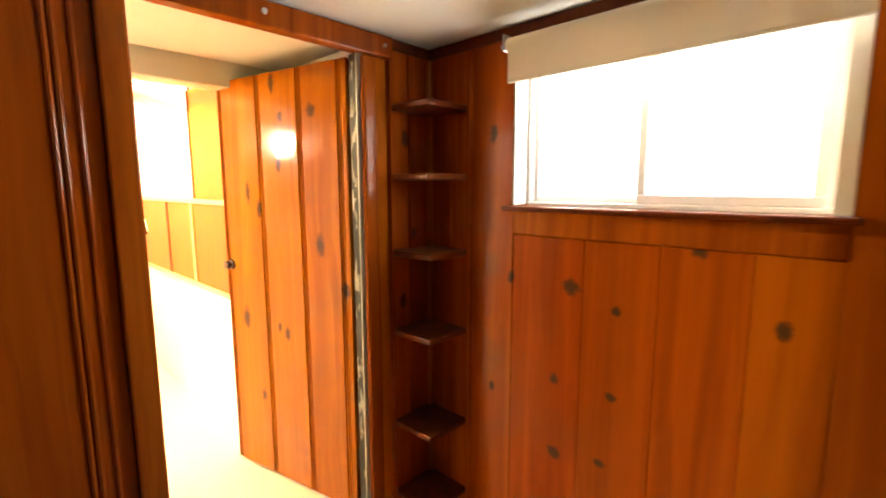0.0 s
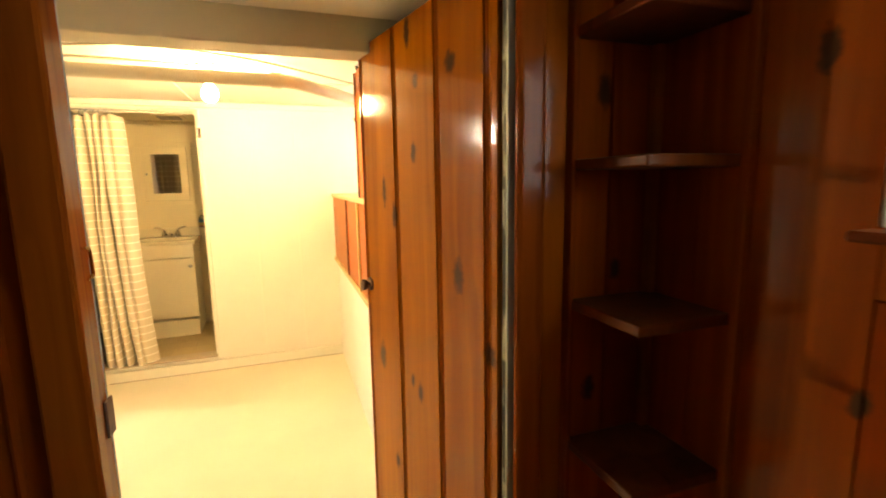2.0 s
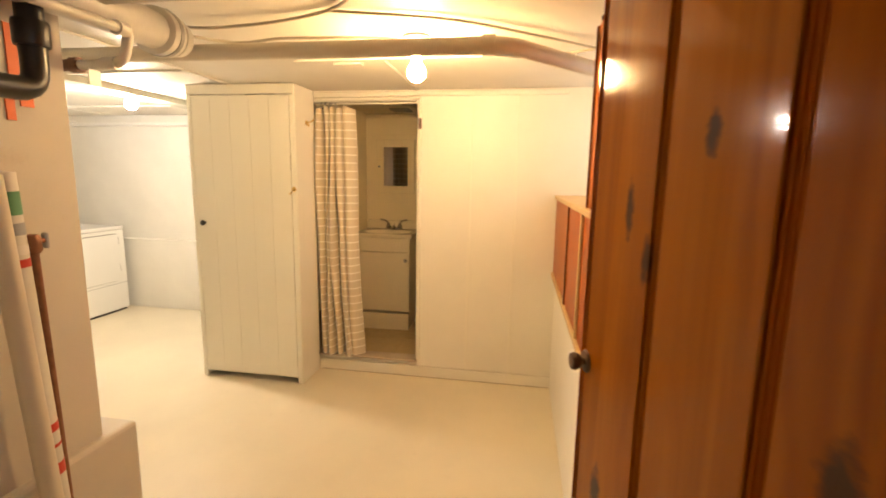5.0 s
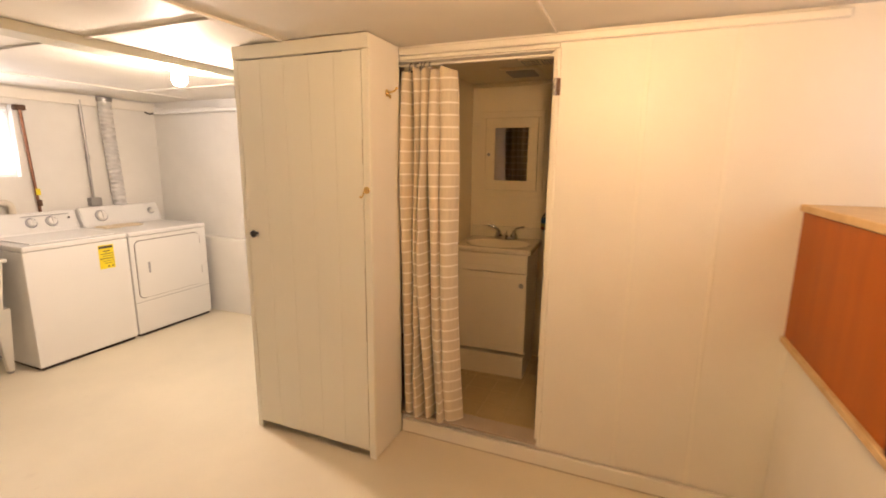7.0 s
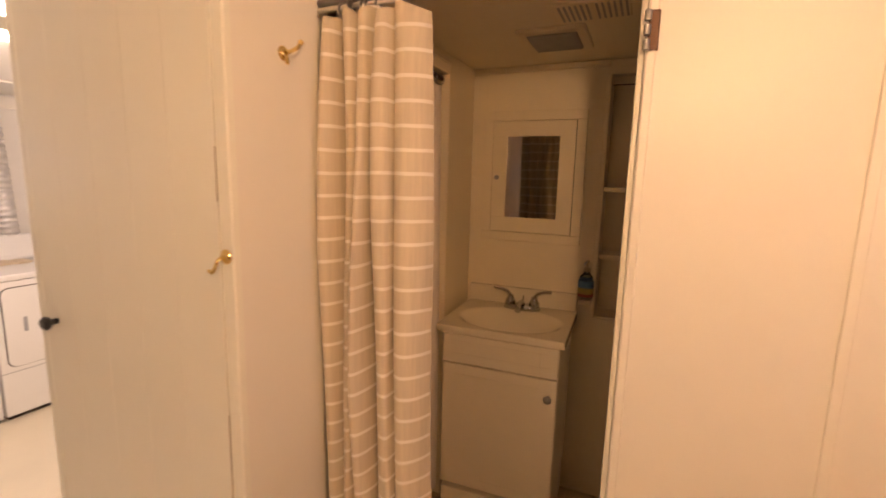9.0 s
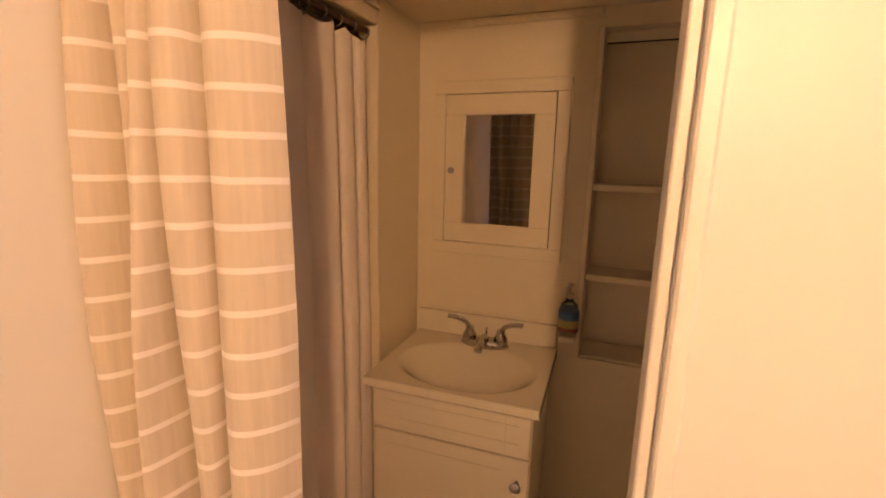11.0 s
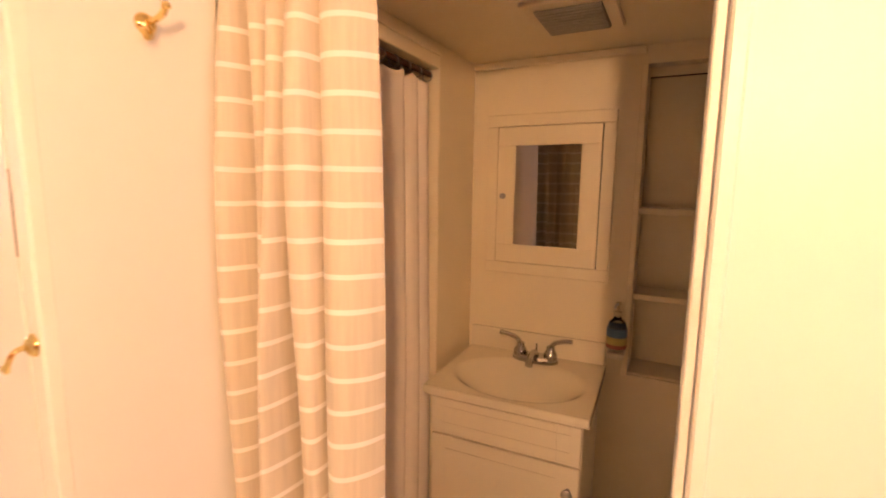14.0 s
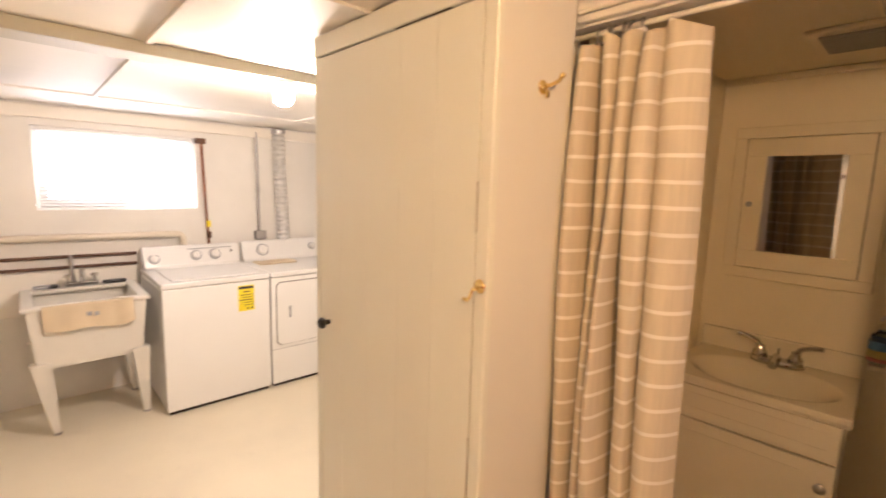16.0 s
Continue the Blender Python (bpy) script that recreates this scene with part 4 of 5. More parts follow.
ledge = part("soap_ledge", box(-6.459, 0.888, 1.008, -6.37, 0.938, 1.026, 0.003), M_VANITY, None, "small ledge beside the sink backsplash", category="ledge")
soap = thing("soap_bottle", (-6.412, 0.91, 1.026), "clear plastic pump soap bottle with a coloured label", "soap bottle")
part("bottle", lathe([(0.024, 0), (0.029, 0.006), (0.031, 0.03), (0.030, 0.07), (0.026, 0.092), (0.013, 0.104), (0.012, 0.112), (0, 0.113)], (-6.412, 0.91, 1.0265), 22), M_SOAP, soap, smooth=True)
for z, h, m, lab in ((1.036, 0.012, M_SOAPRED, "faded red label band"), (1.0485, 0.024, M_SOAPBAND, "yellowish label band"), (1.073, 0.028, M_BLUE, "blue label band")):
    part("label", lathe([(0.0312, 0), (0.0316, 0.001), (0.0314, h - 0.001), (0.0310, h)], (-6.412, 0.91, z), 22), m, soap, lab, smooth=True)
pump = part("pump", lathe([(0.013, 0), (0.013, 0.014), (0.004, 0.016), (0.004, 0.036), (0.008, 0.038), (0.008, 0.045), (0, 0.046)], (-6.412, 0.91, 1.1395), 16), M_SOAPCAP, soap, smooth=True)
part("nozzle", tube([(-6.412, 0.91, 1.181), (-6.38, 0.905, 1.179), (-6.374, 0.904, 1.173)], 0.004, 8), M_PLASTIC, pump, smooth=True)

niche = thing("niche_shelf", (-6.53, 1.15, 0.93), "cream painted shelves built into the bathroom wall niche", "shelf")
for z in (0.932, 1.20, 1.478):
    part("shelf", box(-6.599, 0.947, z - 0.012 if z > 1 else z, -6.462, 1.358, z + 0.008 if z > 1 else z + 0.01, 0.002), M_BATH, niche)
part("stile", box(-6.459, 0.928, 0.93, -6.446, 0.946, 1.925, 0.002), M_BATH, niche)
part("top_rail", box(-6.53, 0.947, 1.895, -6.51, 1.358, 1.924), M_BATH, niche)
part("top_cord", tube([(-6.508, 0.95, 1.893), (-6.508, 1.355, 1.891)], 0.0022, 8), M_GAP, niche, smooth=True)

shower = thing("shower_curtain", (-5.8, 0.345, 0.2), "plain pinkish white shower curtain hanging from a dark rod", "shower curtain")
SWAGS = [(-5.545, 0.340), (-5.56, 0.372), (-5.62, 0.398), (-5.70, 0.402), (-5.78, 0.394), (-5.85, 0.380), (-5.885, 0.352), (-5.895, 0.325), (-5.915, 0.330), (-5.935, 0.366), (-5.965, 0.380), (-5.990, 0.362), (-6.0, 0.330), (-6.015, 0.328), (-6.03, 0.362), (-6.055, 0.374), (-6.075, 0.355), (-6.083, 0.326), (-6.10, 0.328), (-6.115, 0.358), (-6.135, 0.366), (-6.155, 0.345)]
swags = smooth_path([(x, y, 0) for x, y in SWAGS], 7)
rows = []
for k in range(25):
    v = k / 24
    row = []
    for i, p in enumerate(swags):
        deep = 0.55 + 0.6 * min(2 * v, 1) + 0.1 * math.sin(4 * v + 0.2 * i)
        row.append((p.x + 0.006 * math.sin(3 * v + 0.15 * i), 0.347 + (p.y - 0.347) * deep, 1.862 - 1.70 * v - 0.012 * abs(math.sin(0.22 * i)) * max(0.0, 1 - 8 * v)))
    rows.append(row)
part("cloth", sheet(rows, 0.0012), M_SHOWER, shower, smooth=True)
part("rod", tube([(-6.163, 0.347, 1.886), (-5.527, 0.347, 1.886)], 0.008, 12), M_RUST, shower, smooth=True)
for i in range(10):
    part("ring", ring((-6.145 + 0.062 * i, 0.347, 1.878), 0.016, 0.002, "x"), M_STEEL, shower, smooth=True)

fan = thing("exhaust_fan", (-6.105, 0.788, 1.958), "ceiling exhaust fan cover with a grey grille", "vent")
part("frame", box(-6.225, 0.68, 1.968, -5.985, 0.898, 1.981, 0.004), M_BATH, fan)
part("grille", box(-6.19, 0.708, 1.962, -6.02, 0.868, 1.9675, 0.002), M_STEEL, fan)
for k in range(9):
    part("slat", box(-6.187 + 0.019 * k, 0.712, 1.958, -6.179 + 0.019 * k, 0.864, 1.962), M_STEEL, fan)
vent = thing("ceiling_vent", (-5.88, 0.925, 1.965), "slotted metal vent in the bathroom ceiling", "vent")
part("plate", box(-5.95, 0.83, 1.972, -5.80, 1.03, 1.981, 0.003), M_BATH, vent)
for k in range(12):
    y = 0.842 + 0.015 * k + (0.01 if k > 5 else 0)
    part("slot", box(-5.935, y, 1.9705, -5.815, y + 0.006, 1.9722), M_STEEL, vent)

# ---- bulbs ----
def bare_bulb(at, ceil, label, lit):
    """A bare bulb in a porcelain ceiling socket."""
    x, y, z = at
    b = thing("ceiling_light", (x, y, ceil), label, "light", "bare bulbs")
    part("socket", lathe([(0.026, 0.0), (0.028, 0.01), (0.03, 0.03), (0.055, 0.045), (0.056, 0.055)], (x, y, ceil - 0.055), 20), M_PLASTIC, b, "white porcelain socket", smooth=True)
    part("bulb", lathe([(0, -0.04), (0.020, -0.035), (0.035, -0.018), (0.039, 0.0), (0.035, 0.018), (0.02, 0.04), (0.014, ceil - 0.05 - z)], (x, y, z), 20), lit, b, "lit frosted bulb", smooth=True)
    return b


bare_bulb((-4.318, 1.325, 1.858), 1.999, "bare lit bulb in a ceiling socket by the bathroom", M_BULB)
bare_bulb((-5.278, -0.94, 1.900), 1.957, "bare lit bulb in a ceiling socket over the laundry", M_BULB_LAUNDRY)

# ---- pipes and cables ----
pipe = thing("overhead_pipe", (-4.07, 0.9, 1.86), "cream painted pipe under the ceiling, bent toward the alcove", "pipe")
part("run", tube(elbowed([(-4.08, -0.5, 1.90), (-4.06, 1.71, 1.885), (-4.42, 2.06, 1.875), (-4.60, 2.44, 1.86)], 0.07), 0.03, 16), M_PIPEPAINT, pipe, smooth=True)
part("coupling", tube([(-4.06, 1.62, 1.8855), (-4.06, 1.665, 1.8853)], 0.036, 16), M_PIPEPAINT, pipe, smooth=True)
drain = thing("drain_pipe", (-3.5, 0.65, 1.72), "fat white drain pipe with a coupling under the ceiling", "pipe")
d0, d1 = Vector((-3.865, 0.586, 1.882)), Vector((-2.69, 0.80, 1.80))
part("run", tube([d0.lerp(d1, t) for t in (0.02, 0.5, 1.0)], 0.056, 22), M_PVC, drain, smooth=True)
part("cap", tube([d0, d0.lerp(d1, 0.035), d0.lerp(d1, 0.04)], 0.066, 22, radii=[0.058, 0.066, 0.066]), M_PVC, drain, smooth=True)
part("coupling", tube([d0.lerp(d1, t) for t in (0.055, 0.06, 0.115, 0.12)], 0.075, 22, radii=[0.062, 0.073, 0.073, 0.06]), M_PVC, drain, "grey rubber coupling", smooth=True)
part("band", tube([d0.lerp(d1, t) for t in (0.075, 0.09)], 0.0755, 22), M_STEEL, drain, "steel clamp band", smooth=True)
water = thing("water_pipe", (-3.3, 0.74, 1.66), "white water pipe with a brass stop fitting", "pipe")
part("run", tube(elbowed([(-2.526, 0.863, 1.734), (-3.543, 0.70, 1.808), (-3.525, 0.69, 1.722), (-3.517, 0.53, 1.718)], 0.03), 0.013, 12), M_PVC, water, smooth=True)
part("fitting", tube([(-3.517, 0.56, 1.718), (-3.517, 0.535, 1.718), (-3.517, 0.53, 1.718), (-3.517, 0.40, 1.718)], 0.018, 12, radii=[0.021, 0.021, 0.016, 0.016]), M_RUST, water, "dark metal fitting", smooth=True)
part("tag", box(-3.535, 0.60, 1.662, -3.499, 0.604, 1.7055), M_PLASTIC, water, "paper tag")
part("elbow", tube([(-3.49, 0.7085, 1.8041), (-3.526, 0.7027, 1.8068)], 0.019, 14), M_PVC, water, smooth=True)
part("tee", tube([(-3.5215, 0.63, 1.720), (-3.5235, 0.67, 1.7212)], 0.018, 14), M_PVC, water, smooth=True)
vent_pipe = thing("black_pipe", (-3.28, 0.69, 1.6), "black plastic pipe with an elbow beside the pier", "pipe")
part("run", tube(elbowed([(-3.285, 0.69, 1.99), (-3.285, 0.69, 1.605), (-2.69, 0.72, 1.60)], 0.05), 0.026, 16), M_BLACK, vent_pipe, smooth=True)
part("collar", lathe([(0.032, 0), (0.034, 0.005), (0.034, 0.05), (0.032, 0.055)], (-3.285, 0.69, 1.70), 18), M_BLACK, vent_pipe, smooth=True)
for x, w, z0, z1 in ((-3.325, 0.017, 1.625, 1.765), (-3.342, 0.015, 1.58, 1.612), (-3.303, 0.010, 1.545, 1.606)):
    part("orange_tape", box(x - w, 0.585, z0, x + w, 0.5885, z1), M_ORANGE, None, "strip of orange tape stuck on the pier", category="tape")
stand = thing("standing_pipe", (-3.215, 0.70, 0), "white plastic pipe leaning by the pier, printed with labels", "pipe")
s0, s1 = Vector((-3.232, 0.70, 0.0)), Vector((-3.176, 0.70, 1.425))
part("run", tube([s0, s1], 0.027, 20), M_PVC, stand, smooth=True)
for z, h, m in ((1.335, 0.05, M_GREEN), (1.292, 0.026, M_GREYINK), (1.25, 0.020, M_PLASTIC), (1.222, 0.018, M_RED), (0.83, 0.02, M_RED), (0.79, 0.008, M_RED), (0.72, 0.03, M_RED)):
    part("print", tube([s0.lerp(s1, z / 1.425), s0.lerp(s1, (z + h) / 1.425)], 0.0276, 20), m, stand, "printed label band", smooth=True)
copper = thing("copper_pipe", (-3.275, 0.645, 0), "tarnished copper pipe with a capped valve by the pier", "pipe")
part("run", tube([(-3.289, 0.645, 0), (-3.268, 0.645, 1.25)], 0.011, 12), M_COPPER, copper, smooth=True)
part("valve", lathe([(0.013, 0), (0.019, 0.008), (0.019, 0.035), (0.013, 0.045), (0, 0.047)], (-3.268, 0.645, 1.235), 14), M_COPPER, copper, smooth=True)
part("stem", tube([(-3.27, 0.645, 1.262), (-3.30, 0.645, 1.264)], 0.007, 10), M_COPPER, copper, smooth=True)
part("handle", box(-3.304, 0.637, 1.244, -3.294, 0.653, 1.282, 0.003), M_STEEL, copper)
grey = thing("grey_pipe", (-3.16, 0.745, 0), "beige grey plastic pipe leaning by the pier", "pipe")
part("run", tube([(-3.20, 0.745, 0), (-3.125, 0.745, 1.42)], 0.021, 14), M_PIPEPAINT, grey, smooth=True)


def cable(points, radius, label, material=M_CABLE):
    return part("cable", tube(smooth_path(points, 5), radius, 8), material, None, label, smooth=True, category="cable")


cable([(-3.5, 0.2, 1.985), (-4.0, 0.42, 1.982), (-4.05, 0.7, 1.978), (-3.97, 1.09, 1.99), (-3.75, 1.3, 1.992)], 0.006, "painted cable stapled along the ceiling")
cable([(-3.6, 0.1, 1.98), (-4.18, 0.5, 1.97), (-4.22, 0.8, 1.98), (-4.28, 1.2, 1.985), (-4.40, 1.29, 1.99)], 0.006, "painted cable running to the bulb socket")
cable([(-3.97, 1.09, 1.99), (-4.1, 1.5, 1.988), (-4.3, 1.8, 1.985), (-4.49, 2.06, 1.98)], 0.005, "thin cable along the ceiling")
cable([(-4.45, 1.35, 1.99), (-4.51, 1.6, 1.975), (-4.62, 1.78, 1.982), (-4.49, 2.06, 1.975), (-4.44, 2.08, 1.96)], 0.005, "thin cable sagging toward the alcove")
cable([(-4.13, 2.03, 1.99), (-4.16, 2.045, 1.95), (-4.12, 2.025, 1.93)], 0.009, "dark cable end by the panel", M_BLACK)
cable([(-5.7, -1.01, 1.965), (-5.42, -1.015, 1.952), (-5.1, -1.01, 1.956), (-4.95, -1.008, 1.966), (-4.6, -1.009, 1.968)], 0.004, "thin cable clipped along the laundry timber")
part("ceiling_scrap", box(-4.75, 0.80, 1.988, -4.70, 0.95, 2.001, 0.003), M_CEIL, None, "lifted scrap of painted ceiling board", category="scrap")

# ---- laundry ----
def machine_body(m, x0, x1):
    y0, y1 = -2.26, -2.93
    part("cabinet", box(x0 + 0.004, y0, 0.025, x1 - 0.004, y1, 0.842, 0.006, 2), M_ENAMEL, m)
    part("top", box(x0 + 0.002, y0 + 0.006, 0.846, x1 - 0.002, y1, 0.882, 0.010, 3), M_ENAMEL, m)
    part("base", box(x0 + 0.02, y0 - 0.02, 0.0, x1 - 0.02, y1 + 0.02, 0.026), M_GAP, m, "dark recessed base")


def console(m, x0, x1, tall):
    prof = [(-2.80, 0.883), (-2.835, 0.90), (-2.875, tall - 0.015), (-2.89, tall), (-2.925, tall), (-2.93, 0.883)]
    bm = bmesh.new()
    a = [bm.verts.new((x0 + 0.012, y, z)) for y, z in prof]
    b = [bm.verts.new((x1 - 0.012, y, z)) for y, z in prof]
    for i in range(len(prof)):
        j = (i + 1) % len(prof)
        bm.faces.new((a[i], a[j], b[j], b[i]))
    bm.faces.new(a)
    bm.faces.new(b[::-1])
    bmesh.ops.bevel(bm, geom=bm.edges[:], offset=0.008, segments=2, affect="EDGES")
    return part("console", bm, M_ENAMEL, m, smooth=True)


def dial(parent, x, z, r, ink=M_GREYINK):
    tilt = Matrix.Translation((x, -2.853, z)) @ Matrix.Rotation(radians(-70), 4, "X")
    part("dial_ring", turned(lathe([(r + 0.010, 0), (r + 0.010, 0.0015), (0, 0.002)], (0, 0, 0.0), 24), tilt), ink, parent, "printed ring", smooth=True)
    k = part("knob", turned(lathe([(r, 0.002), (r * 0.95, 0.016), (r * 0.8, 0.022), (0, 0.023)], (0, 0, 0), 24), tilt), M_PLASTIC, parent, smooth=True)
    part("pointer", turned(box(-0.004, -r * 0.9, 0.022, 0.004, r * 0.9, 0.032, 0.002), tilt), M_PLASTIC, k)


washer = thing("washing_machine", (-5.385, -2.6, 0), "white top-loading washing machine with a yellow energy label", "washing machine")
machine_body(washer, -5.73, -5.04)
part("lid", box(-5.66, -2.30, 0.883, -5.11, -2.77, 0.892, 0.004, 2), M_ENAMEL, washer)
wc = console(washer, -5.73, -5.04, 1.04)
dial(wc, -5.12, 0.955, 0.028)
dial(wc, -5.40, 0.965, 0.030)
dial(wc, -5.535, 0.965, 0.033)
part("start_light", lathe([(0.009, 0), (0.008, 0.003), (0, 0.004)], (-5.655, -2.846, 0.985), 12, "y"), M_BLACK, wc, smooth=True)
part("printed_line", box(-5.66, -2.858, 1.012, -5.34, -2.8555, 1.018), M_GREYINK, wc)
label = part("energy_label", box(-5.615, -2.2595, 0.632, -5.505, -2.258, 0.815), M_YELLOW, washer, "yellow energy guide label with black print")
for z0, z1, a, b in ((0.79, 0.808, -5.61, -5.51), (0.765, 0.772, -5.585, -5.535), (0.745, 0.75, -5.61, -5.52), (0.728, 0.732, -5.61, -5.53), (0.708, 0.714, -5.605, -5.512), (0.69, 0.693, -5.61, -5.53), (0.672, 0.676, -5.61, -5.54), (0.645, 0.655, -5.605, -5.59), (0.645, 0.655, -5.575, -5.56)):
    part("print_bar", box(a, -2.2578, z0, b, -2.2572, z1), M_INK, label)

dryer = thing("clothes_dryer", (-6.09, -2.6, 0), "white front-loading clothes dryer beside the washer", "dryer")
machine_body(dryer, -6.45, -5.735)
dc = console(dryer, -6.45, -5.735, 1.045)
dial(dc, -5.91, 0.97, 0.042)
dial(dc, -6.355, 0.975, 0.022)


def rounded_panel(x0, x1, z0, z1, r, y0, y1):
    bm = bmesh.new()
    pts = []
    for cx, cz, a0 in ((x1 - r, z1 - r, 0), (x0 + r, z1 - r, 90), (x0 + r, z0 + r, 180), (x1 - r, z0 + r, 270)):
        for k in range(7):
            a = radians(a0 + 15 * k)
            pts.append((cx + r * math.cos(a), cz + r * math.sin(a)))
    a = [bm.verts.new((x, y0, z)) for x, z in pts]
    b = [bm.verts.new((x, y1, z)) for x, z in pts]
    for i in range(len(pts)):
        j = (i + 1) % len(pts)
        bm.faces.new((a[i], a[j], b[j], b[i]))
    bm.faces.new(a)
    bm.faces.new(b[::-1])
    return bm


part("door_gap", rounded_panel(-6.372, -5.772, 0.322, 0.808, 0.045, -2.2605, -2.2588), M_GAP, dryer)
dd = part("door", rounded_panel(-6.367, -5.777, 0.327, 0.803, 0.042, -2.2587, -2.249), M_ENAMEL, dryer, smooth=True)
part("pull", box(-5.885, -2.2489, 0.53, -5.865, -2.2475, 0.62, 0.0006), M_GREYINK, dd)
for z in (0.42, 0.70):
    part("hinge", box(-6.385, -2.259, z, -6.372, -2.2475, z + 0.07, 0.002), M_ENAMEL, dryer)
part("seam", box(-6.445, -2.2602, 0.292, -5.74, -2.259, 0.296), M_GREYINK, dryer)
rag = thing("folded_cloth", (-5.95, -2.66, 0.883), "folded tan cloth lying on the dryer", "cloth")
rows = [[(-6.10 + 0.30 * i / 14, -2.76 + 0.16 * k / 8 + 0.012 * math.sin(i * 0.8), 0.890 + 0.006 * math.sin(i * 1.1 + k) ** 2 + (0.004 if 2 < k < 7 else 0)) for i in range(15)] for k in range(9)]
part("fold", sheet(rows, 0.007), M_RAG, rag, smooth=True)
part("under_fold", sheet([[(p[0] * 1.0 + 0.012, p[1] + 0.008, 0.8845 + (p[2] - 0.89) * 0.1) for p in row] for row in rows], -0.0035), M_RAG, rag, smooth=True)

hose = thing("dryer_duct", (-6.12, -2.94, 0.9), "ribbed silver foil dryer duct rising to the ceiling", "duct")
axis = [(-6.135 + 0.035 * min(max((z - 0.93) / 0.9, 0.0), 1.0), -2.93, z) for z in (0.93 + 1.042 * k / 160 for k in range(161))]
part("hose", tube(axis, 0.05, 24, radii=[(0.047, 0.053, 0.056, 0.053, 0.047, 0.046)[i % 6] for i in range(len(axis))]), M_FOIL, hose, smooth=True)
part("top_collar", tube([(-6.10, -2.93, 1.95), (-6.10, -2.93, 1.985)], 0.057, 20), M_STEEL, hose, "grey steel collar", smooth=True)
conduit = thing("conduit", (-5.98, -2.975, 1.1), "grey steel conduit down to an outlet box", "conduit")
part("run", tube([(-5.925, -2.975, 1.95), (-5.93, -2.975, 1.6), (-5.935, -2.975, 1.12)], 0.012, 10), M_STEEL, conduit, smooth=True)
part("outlet_box", box(-5.985, -2.999, 1.05, -5.895, -2.94, 1.12, 0.004), M_STEEL, conduit, "dark outlet box")
part("coupling", tube([(-5.932, -2.975, 1.49), (-5.932, -2.975, 1.45)], 0.017, 10), M_STEEL, conduit, smooth=True)
gas = thing("gas_pipe", (-5.52, -2.975, 0.95), "rusty copper pipe on the laundry wall with a yellow tag", "pipe")
part("run", tube([(-5.50, -2.975, 1.845), (-5.515, -2.975, 1.4), (-5.535, -2.975, 0.9)], 0.011, 10), M_COPPER, gas, smooth=True)
part("box", box(-5.53, -2.999, 1.82, -5.46, -2.95, 1.86, 0.004), M_RUST, gas)
part("tag", box(-5.545, -2.962, 1.17, -5.515, -2.959, 1.22), M_YELLOW, gas)
part("valve", lathe([(0.018, 0), (0.018, 0.05), (0, 0.055)], (-5.533, -2.97, 1.08), 12), M_RUST, gas, smooth=True)
white_pipe = thing("wall_pipe", (-4.3, -2.96, 1.1), "white painted pipe along the laundry wall", "pipe")
part("run", tube(elbowed([(-2.75, -2.955, 1.15), (-5.34, -2.955, 1.125), (-5.345, -2.955, 0.95)], 0.05), 0.024, 14), M_PIPEPAINT, white_pipe, smooth=True)
for z in (1.003, 0.93):
    wp = thing("supply_pipe", (-4.3, -2.975, z), "dark iron supply pipe behind the laundry tub", "pipe", "supply pipes")
    part("run", tube([(-2.75, -2.975, z + 0.01), (-5.035, -2.975, z - 0.006)], 0.011, 10), M_RUST, wp, smooth=True)
board = part("backboard", box(-5.03, -2.998, 0.62, -2.75, -2.985, 0.90, 0.003), M_WHITE, None, "white board fixed to the wall behind the tub", category="board")
rod2 = thing("closet_rod", (-6.5, -2.3, 1.9), "white tube lamp channel along the laundry wall top", "rod")
part("run", box(-6.56, -2.85, 1.885, -6.50, -1.0, 1.915, 0.005), M_PLASTIC, rod2)
part("bracket", box(-6.598, -2.87, 1.88, -6.50, -2.85, 1.94, 0.003), M_PLASTIC, rod2)
part("bracket", box(-6.598, -1.0, 1.88, -6.50, -0.98, 1.94, 0.003), M_PLASTIC, rod2)
part("wire", tube(smooth_path([(-6.52, -2.87, 1.90), (-6.50, -2.92, 1.885), (-6.48, -2.96, 1.90)]), 0.007, 8), M_BLACK, rod2, smooth=True)

tub = thing("utility_sink", (-4.69, -2.64, 0), "worn white plastic laundry tub on four tapered legs", "sink")
TX0, TX1, TY0, TY1, TZ = -4.985, -4.40, -2.35, -2.93, 0.805


def taper_box(x0, y0, x1, y1, z0, tx0, ty0, tx1, ty1, z1, bevel=0.008):
    bm = bmesh.new()
    lo = [bm.verts.new(p) for p in ((x0, y0, z0), (x1, y0, z0), (x1, y1, z0), (x0, y1, z0))]
    hi = [bm.verts.new(p) for p in ((tx0, ty0, z1), (tx1, ty0, z1), (tx1, ty1, z1), (tx0, ty1, z1))]
    for i in range(4):
        bm.faces.new((lo[i], lo[(i + 1) % 4], hi[(i + 1) % 4], hi[i]))
    bm.faces.new(lo[::-1])
    bm.faces.new(hi)
    bmesh.ops.recalc_face_normals(bm, faces=bm.faces)
    bmesh.ops.bevel(bm, geom=bm.edges[:], offset=bevel, segments=2, affect="EDGES")
    return bm


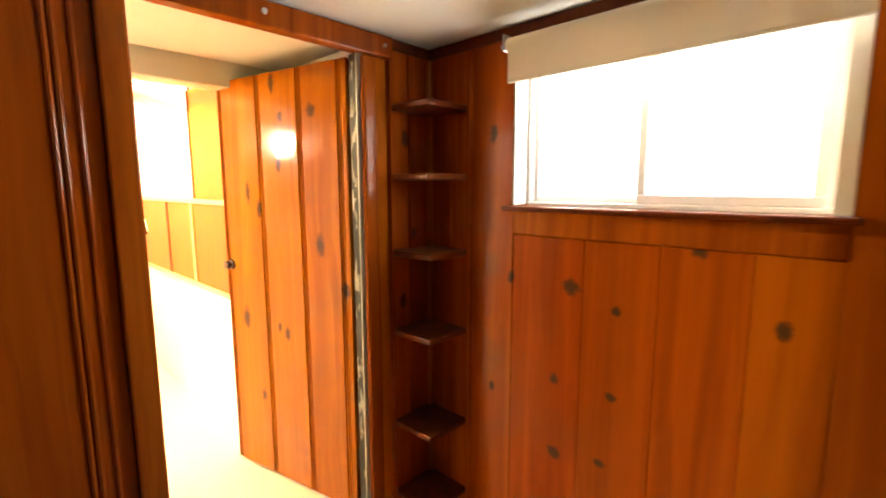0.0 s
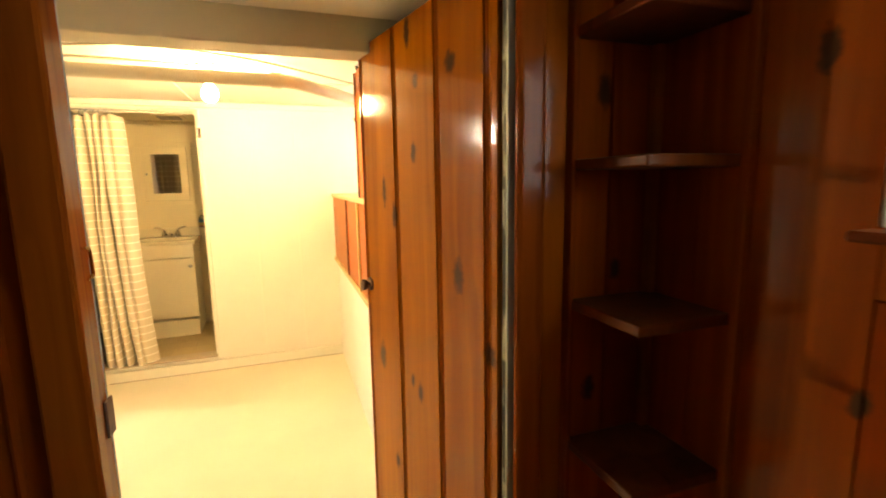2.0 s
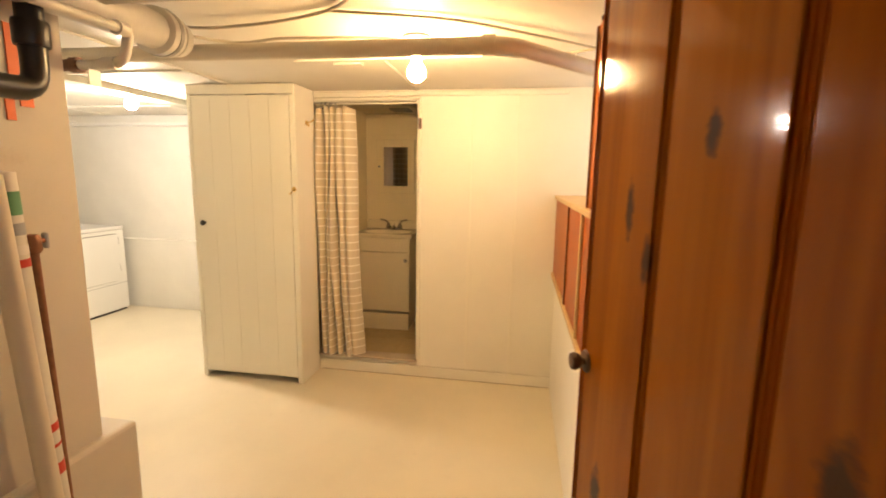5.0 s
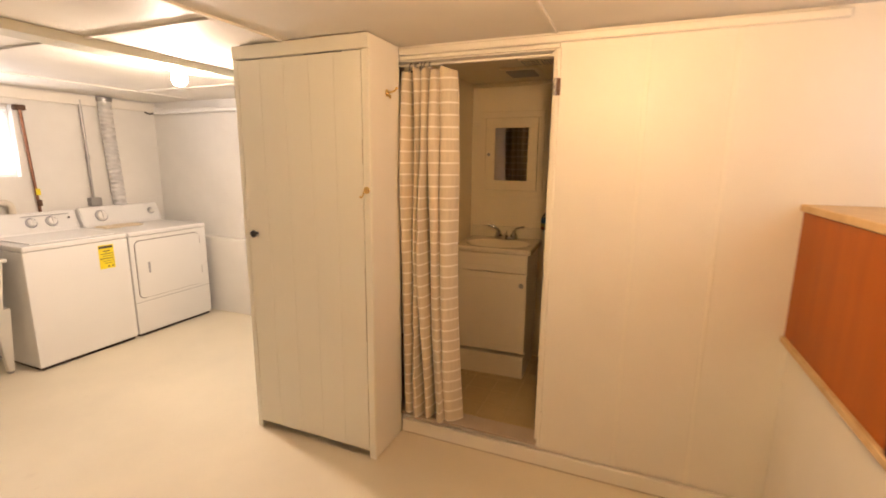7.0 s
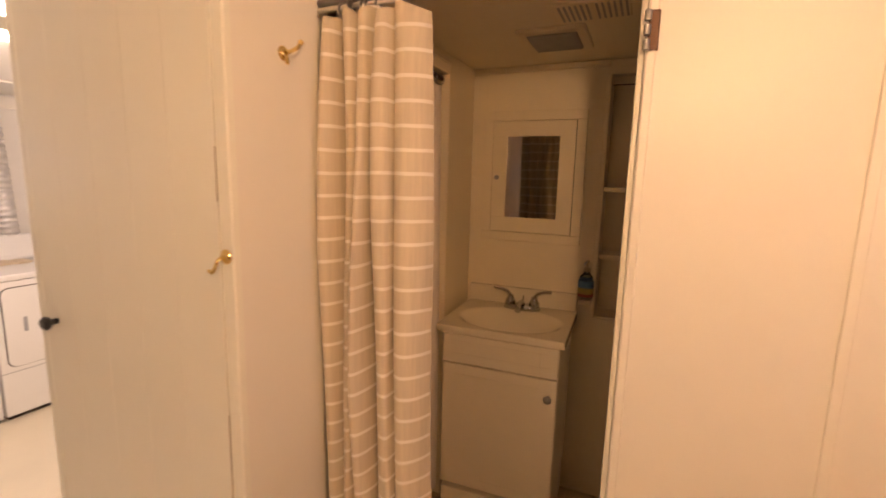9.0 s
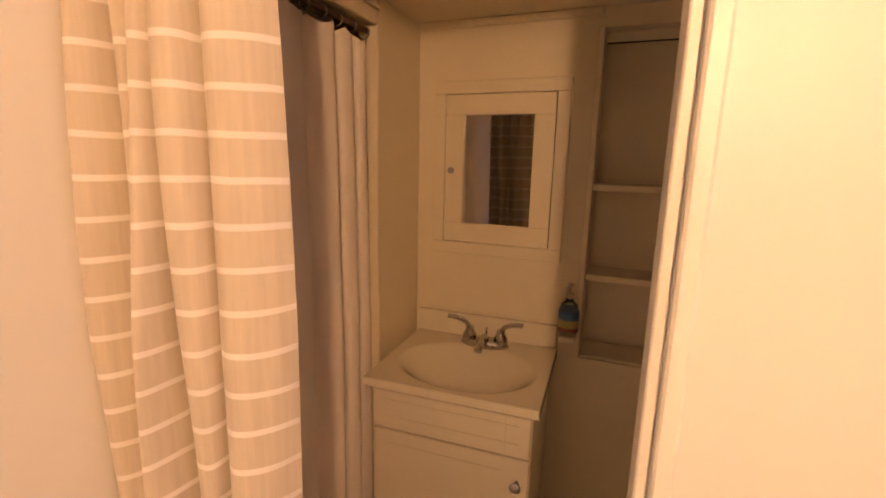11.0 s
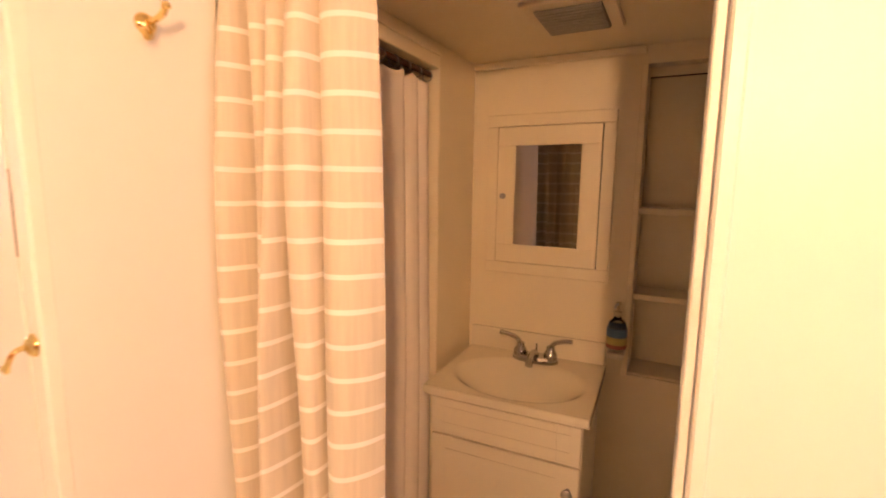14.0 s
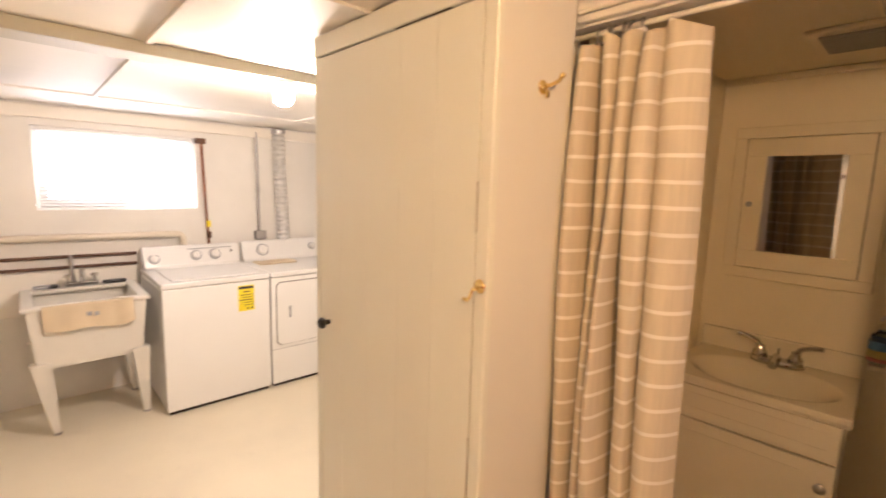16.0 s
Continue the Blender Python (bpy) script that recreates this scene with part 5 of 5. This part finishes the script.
def open_tub():
    """A bowl with sloping sides and thick walls, open above."""
    bm = bmesh.new()
    levels = ((0.035, 0.46, 0), (0.008, TZ - 0.03, 0), (0.008, TZ - 0.03, 0), (0.012, TZ - 0.02, 0), (0.035, TZ - 0.03, 1), (0.075, 0.50, 1))
    loops = []
    for d, z, _ in levels:
        loops.append([bm.verts.new(p) for p in ((TX0 + d, TY1 + d, z), (TX1 - d, TY1 + d, z), (TX1 - d, TY0 - d, z), (TX0 + d, TY0 - d, z))])
    for a, b in zip(loops, loops[1:]):
        if a is loops[1]:
            continue
        for i in range(4):
            bm.faces.new((a[i], a[(i + 1) % 4], b[(i + 1) % 4], b[i]))
    for i in range(4):
        bm.faces.new((loops[1][i], loops[1][(i + 1) % 4], loops[2][(i + 1) % 4], loops[2][i]))
    bm.faces.new(loops[0][::-1])
    bm.faces.new(loops[-1])
    bmesh.ops.remove_doubles(bm, verts=bm.verts, dist=0.0005)
    return bm


part("bowl", open_tub(), M_TUB, tub)
rim = box(TX0 - 0.012, TY0 - 0.05, TZ - 0.02, TX1 + 0.012, TY0 + 0.012, TZ + 0.004, 0.006, 2)
box(TX0 - 0.012, TY1, TZ - 0.02, TX1 + 0.012, TY1 + 0.09, TZ + 0.004, 0.006, 2, bm=rim)
box(TX0 - 0.012, TY1 + 0.09, TZ - 0.02, TX0 + 0.045, TY0 - 0.05, TZ + 0.0035, 0.006, 2, bm=rim)
box(TX1 - 0.045, TY1 + 0.09, TZ - 0.02, TX1 + 0.012, TY0 - 0.05, TZ + 0.0035, 0.006, 2, bm=rim)
part("rim", rim, M_TUB, tub)
part("front_apron", taper_box(TX0 + 0.045, TY0 - 0.045, TX1 - 0.045, TY0 - 0.06, 0.43, TX0 + 0.02, TY0 - 0.004, TX1 - 0.02, TY0 - 0.02, TZ - 0.02, 0.003), M_TUB, tub)
for sx, sy in ((0, 0), (1, 0), (0, 1), (1, 1)):
    lx = TX0 + 0.05 if sx == 0 else TX1 - 0.05
    fx = TX0 + 0.025 if sx == 0 else TX1 - 0.1
    ly = TY0 - 0.05 if sy == 0 else TY1 + 0.06
    fy = TY0 - 0.10 if sy == 0 else TY1 + 0.06
    leg = part("leg", taper_box(fx - 0.018, fy - 0.018, fx + 0.018, fy + 0.018, 0.012, lx - 0.05, ly - 0.035, lx + 0.05, ly + 0.03, 0.47, 0.004), M_TUB, tub)
    part("foot", lathe([(0.02, 0), (0.02, 0.012)], (fx, fy, 0), 12), M_STEEL, leg, "grey levelling foot", smooth=True)
ltap = thing("laundry_faucet", (-4.70, -2.88, 0.81), "chrome laundry faucet on the tub's back rim", "faucet")
part("body", box(-4.79, -2.905, 0.81, -4.61, -2.86, 0.84, 0.008, 2), M_CHROME, ltap)
part("spout", tube(smooth_path([(-4.70, -2.88, 0.835), (-4.70, -2.87, 0.92), (-4.70, -2.80, 0.93), (-4.70, -2.76, 0.89)]), 0.011, 12), M_CHROME, ltap, smooth=True)
for x in (-4.77, -4.63):
    part("handle", lathe([(0.012, 0), (0.012, 0.03), (0.024, 0.035), (0.02, 0.05), (0, 0.052)], (x, -2.88, 0.84), 14), M_CHROME, ltap, smooth=True)
riser = part("riser_pipe", tube([(-4.655, -2.965, 1.01), (-4.66, -2.95, 0.84), (-4.68, -2.9, 0.82)], 0.012, 10), M_STEEL, None, "grey riser pipe behind the laundry tub", smooth=True, category="pipe")
for x, y, w, nm, m, lab in ((-4.88, -2.88, 0.07, "scrub_brush", M_BLACK, "dark scrub brush on the tub rim"), (-4.55, -2.89, 0.03, "bottle_cap", M_BLACK, "small dark cap on the tub rim"), (-4.50, -2.89, 0.05, "sponge", M_GREYINK, "grey sponge on the tub rim")):
    part(nm, box(x - w, y - 0.018, TZ + 0.0045, x + w, y + 0.018, TZ + 0.028, 0.008, 2), m, None, lab, category=nm.replace("_", " "))
cloth = thing("draped_towel", (-4.69, -2.345, 0.6), "tan stained towel hung over the tub's front rim", "towel")
rows = []
for k in range(19):
    v = k / 18
    row = []
    for i in range(29):
        u = i / 28
        drop = 0.165 - 0.05 * abs(u - 0.45) + 0.012 * math.sin(9 * u)
        if v < 0.3:
            w = v / 0.3
            y, z = TY0 - 0.075 + 0.092 * w, TZ + 0.008 - 0.05 * (1 - w) ** 2
        else:
            w = (v - 0.3) / 0.7
            y, z = TY0 + 0.017 + 0.006 * math.sin(12 * u) * w, TZ + 0.008 - drop * w
        row.append((-4.915 + 0.43 * u + 0.01 * math.sin(3 * v), y + 0.003 * math.sin(22 * u), z))
    rows.append(row)
part("cloth", sheet(rows, 0.005), M_RAG, cloth, smooth=True)
for x, z in ((-4.72, 0.742), (-4.685, 0.745)):
    part("print", box(x - 0.012, TY0 + 0.0245, z - 0.012, x + 0.012, TY0 + 0.0258, z + 0.012), M_GREYINK, cloth)

# ---- floor tiles of the bathroom ----
tile_ob = None
step = 0.152
for i in range(6):
    for j in range(8):
        x, y = -5.545 - step * (i + 0.5), 0.40 + step * (j + 0.5) - 0.12
        if y > 1.52:
            continue
        if tile_ob is None:
            tile_ob = part("tile", box(x - step / 2 + 0.003, y - step / 2 + 0.003, 0.1125, x + step / 2 - 0.003, y + step / 2 - 0.003, 0.1155, 0.0008), M_TILE, bath_floor)
            t0 = (x, y)
        else:
            ob = tile_ob.copy()
            scene.collection.objects.link(ob)
            ob.location.x += x - t0[0]
            ob.location.y += y - t0[1]
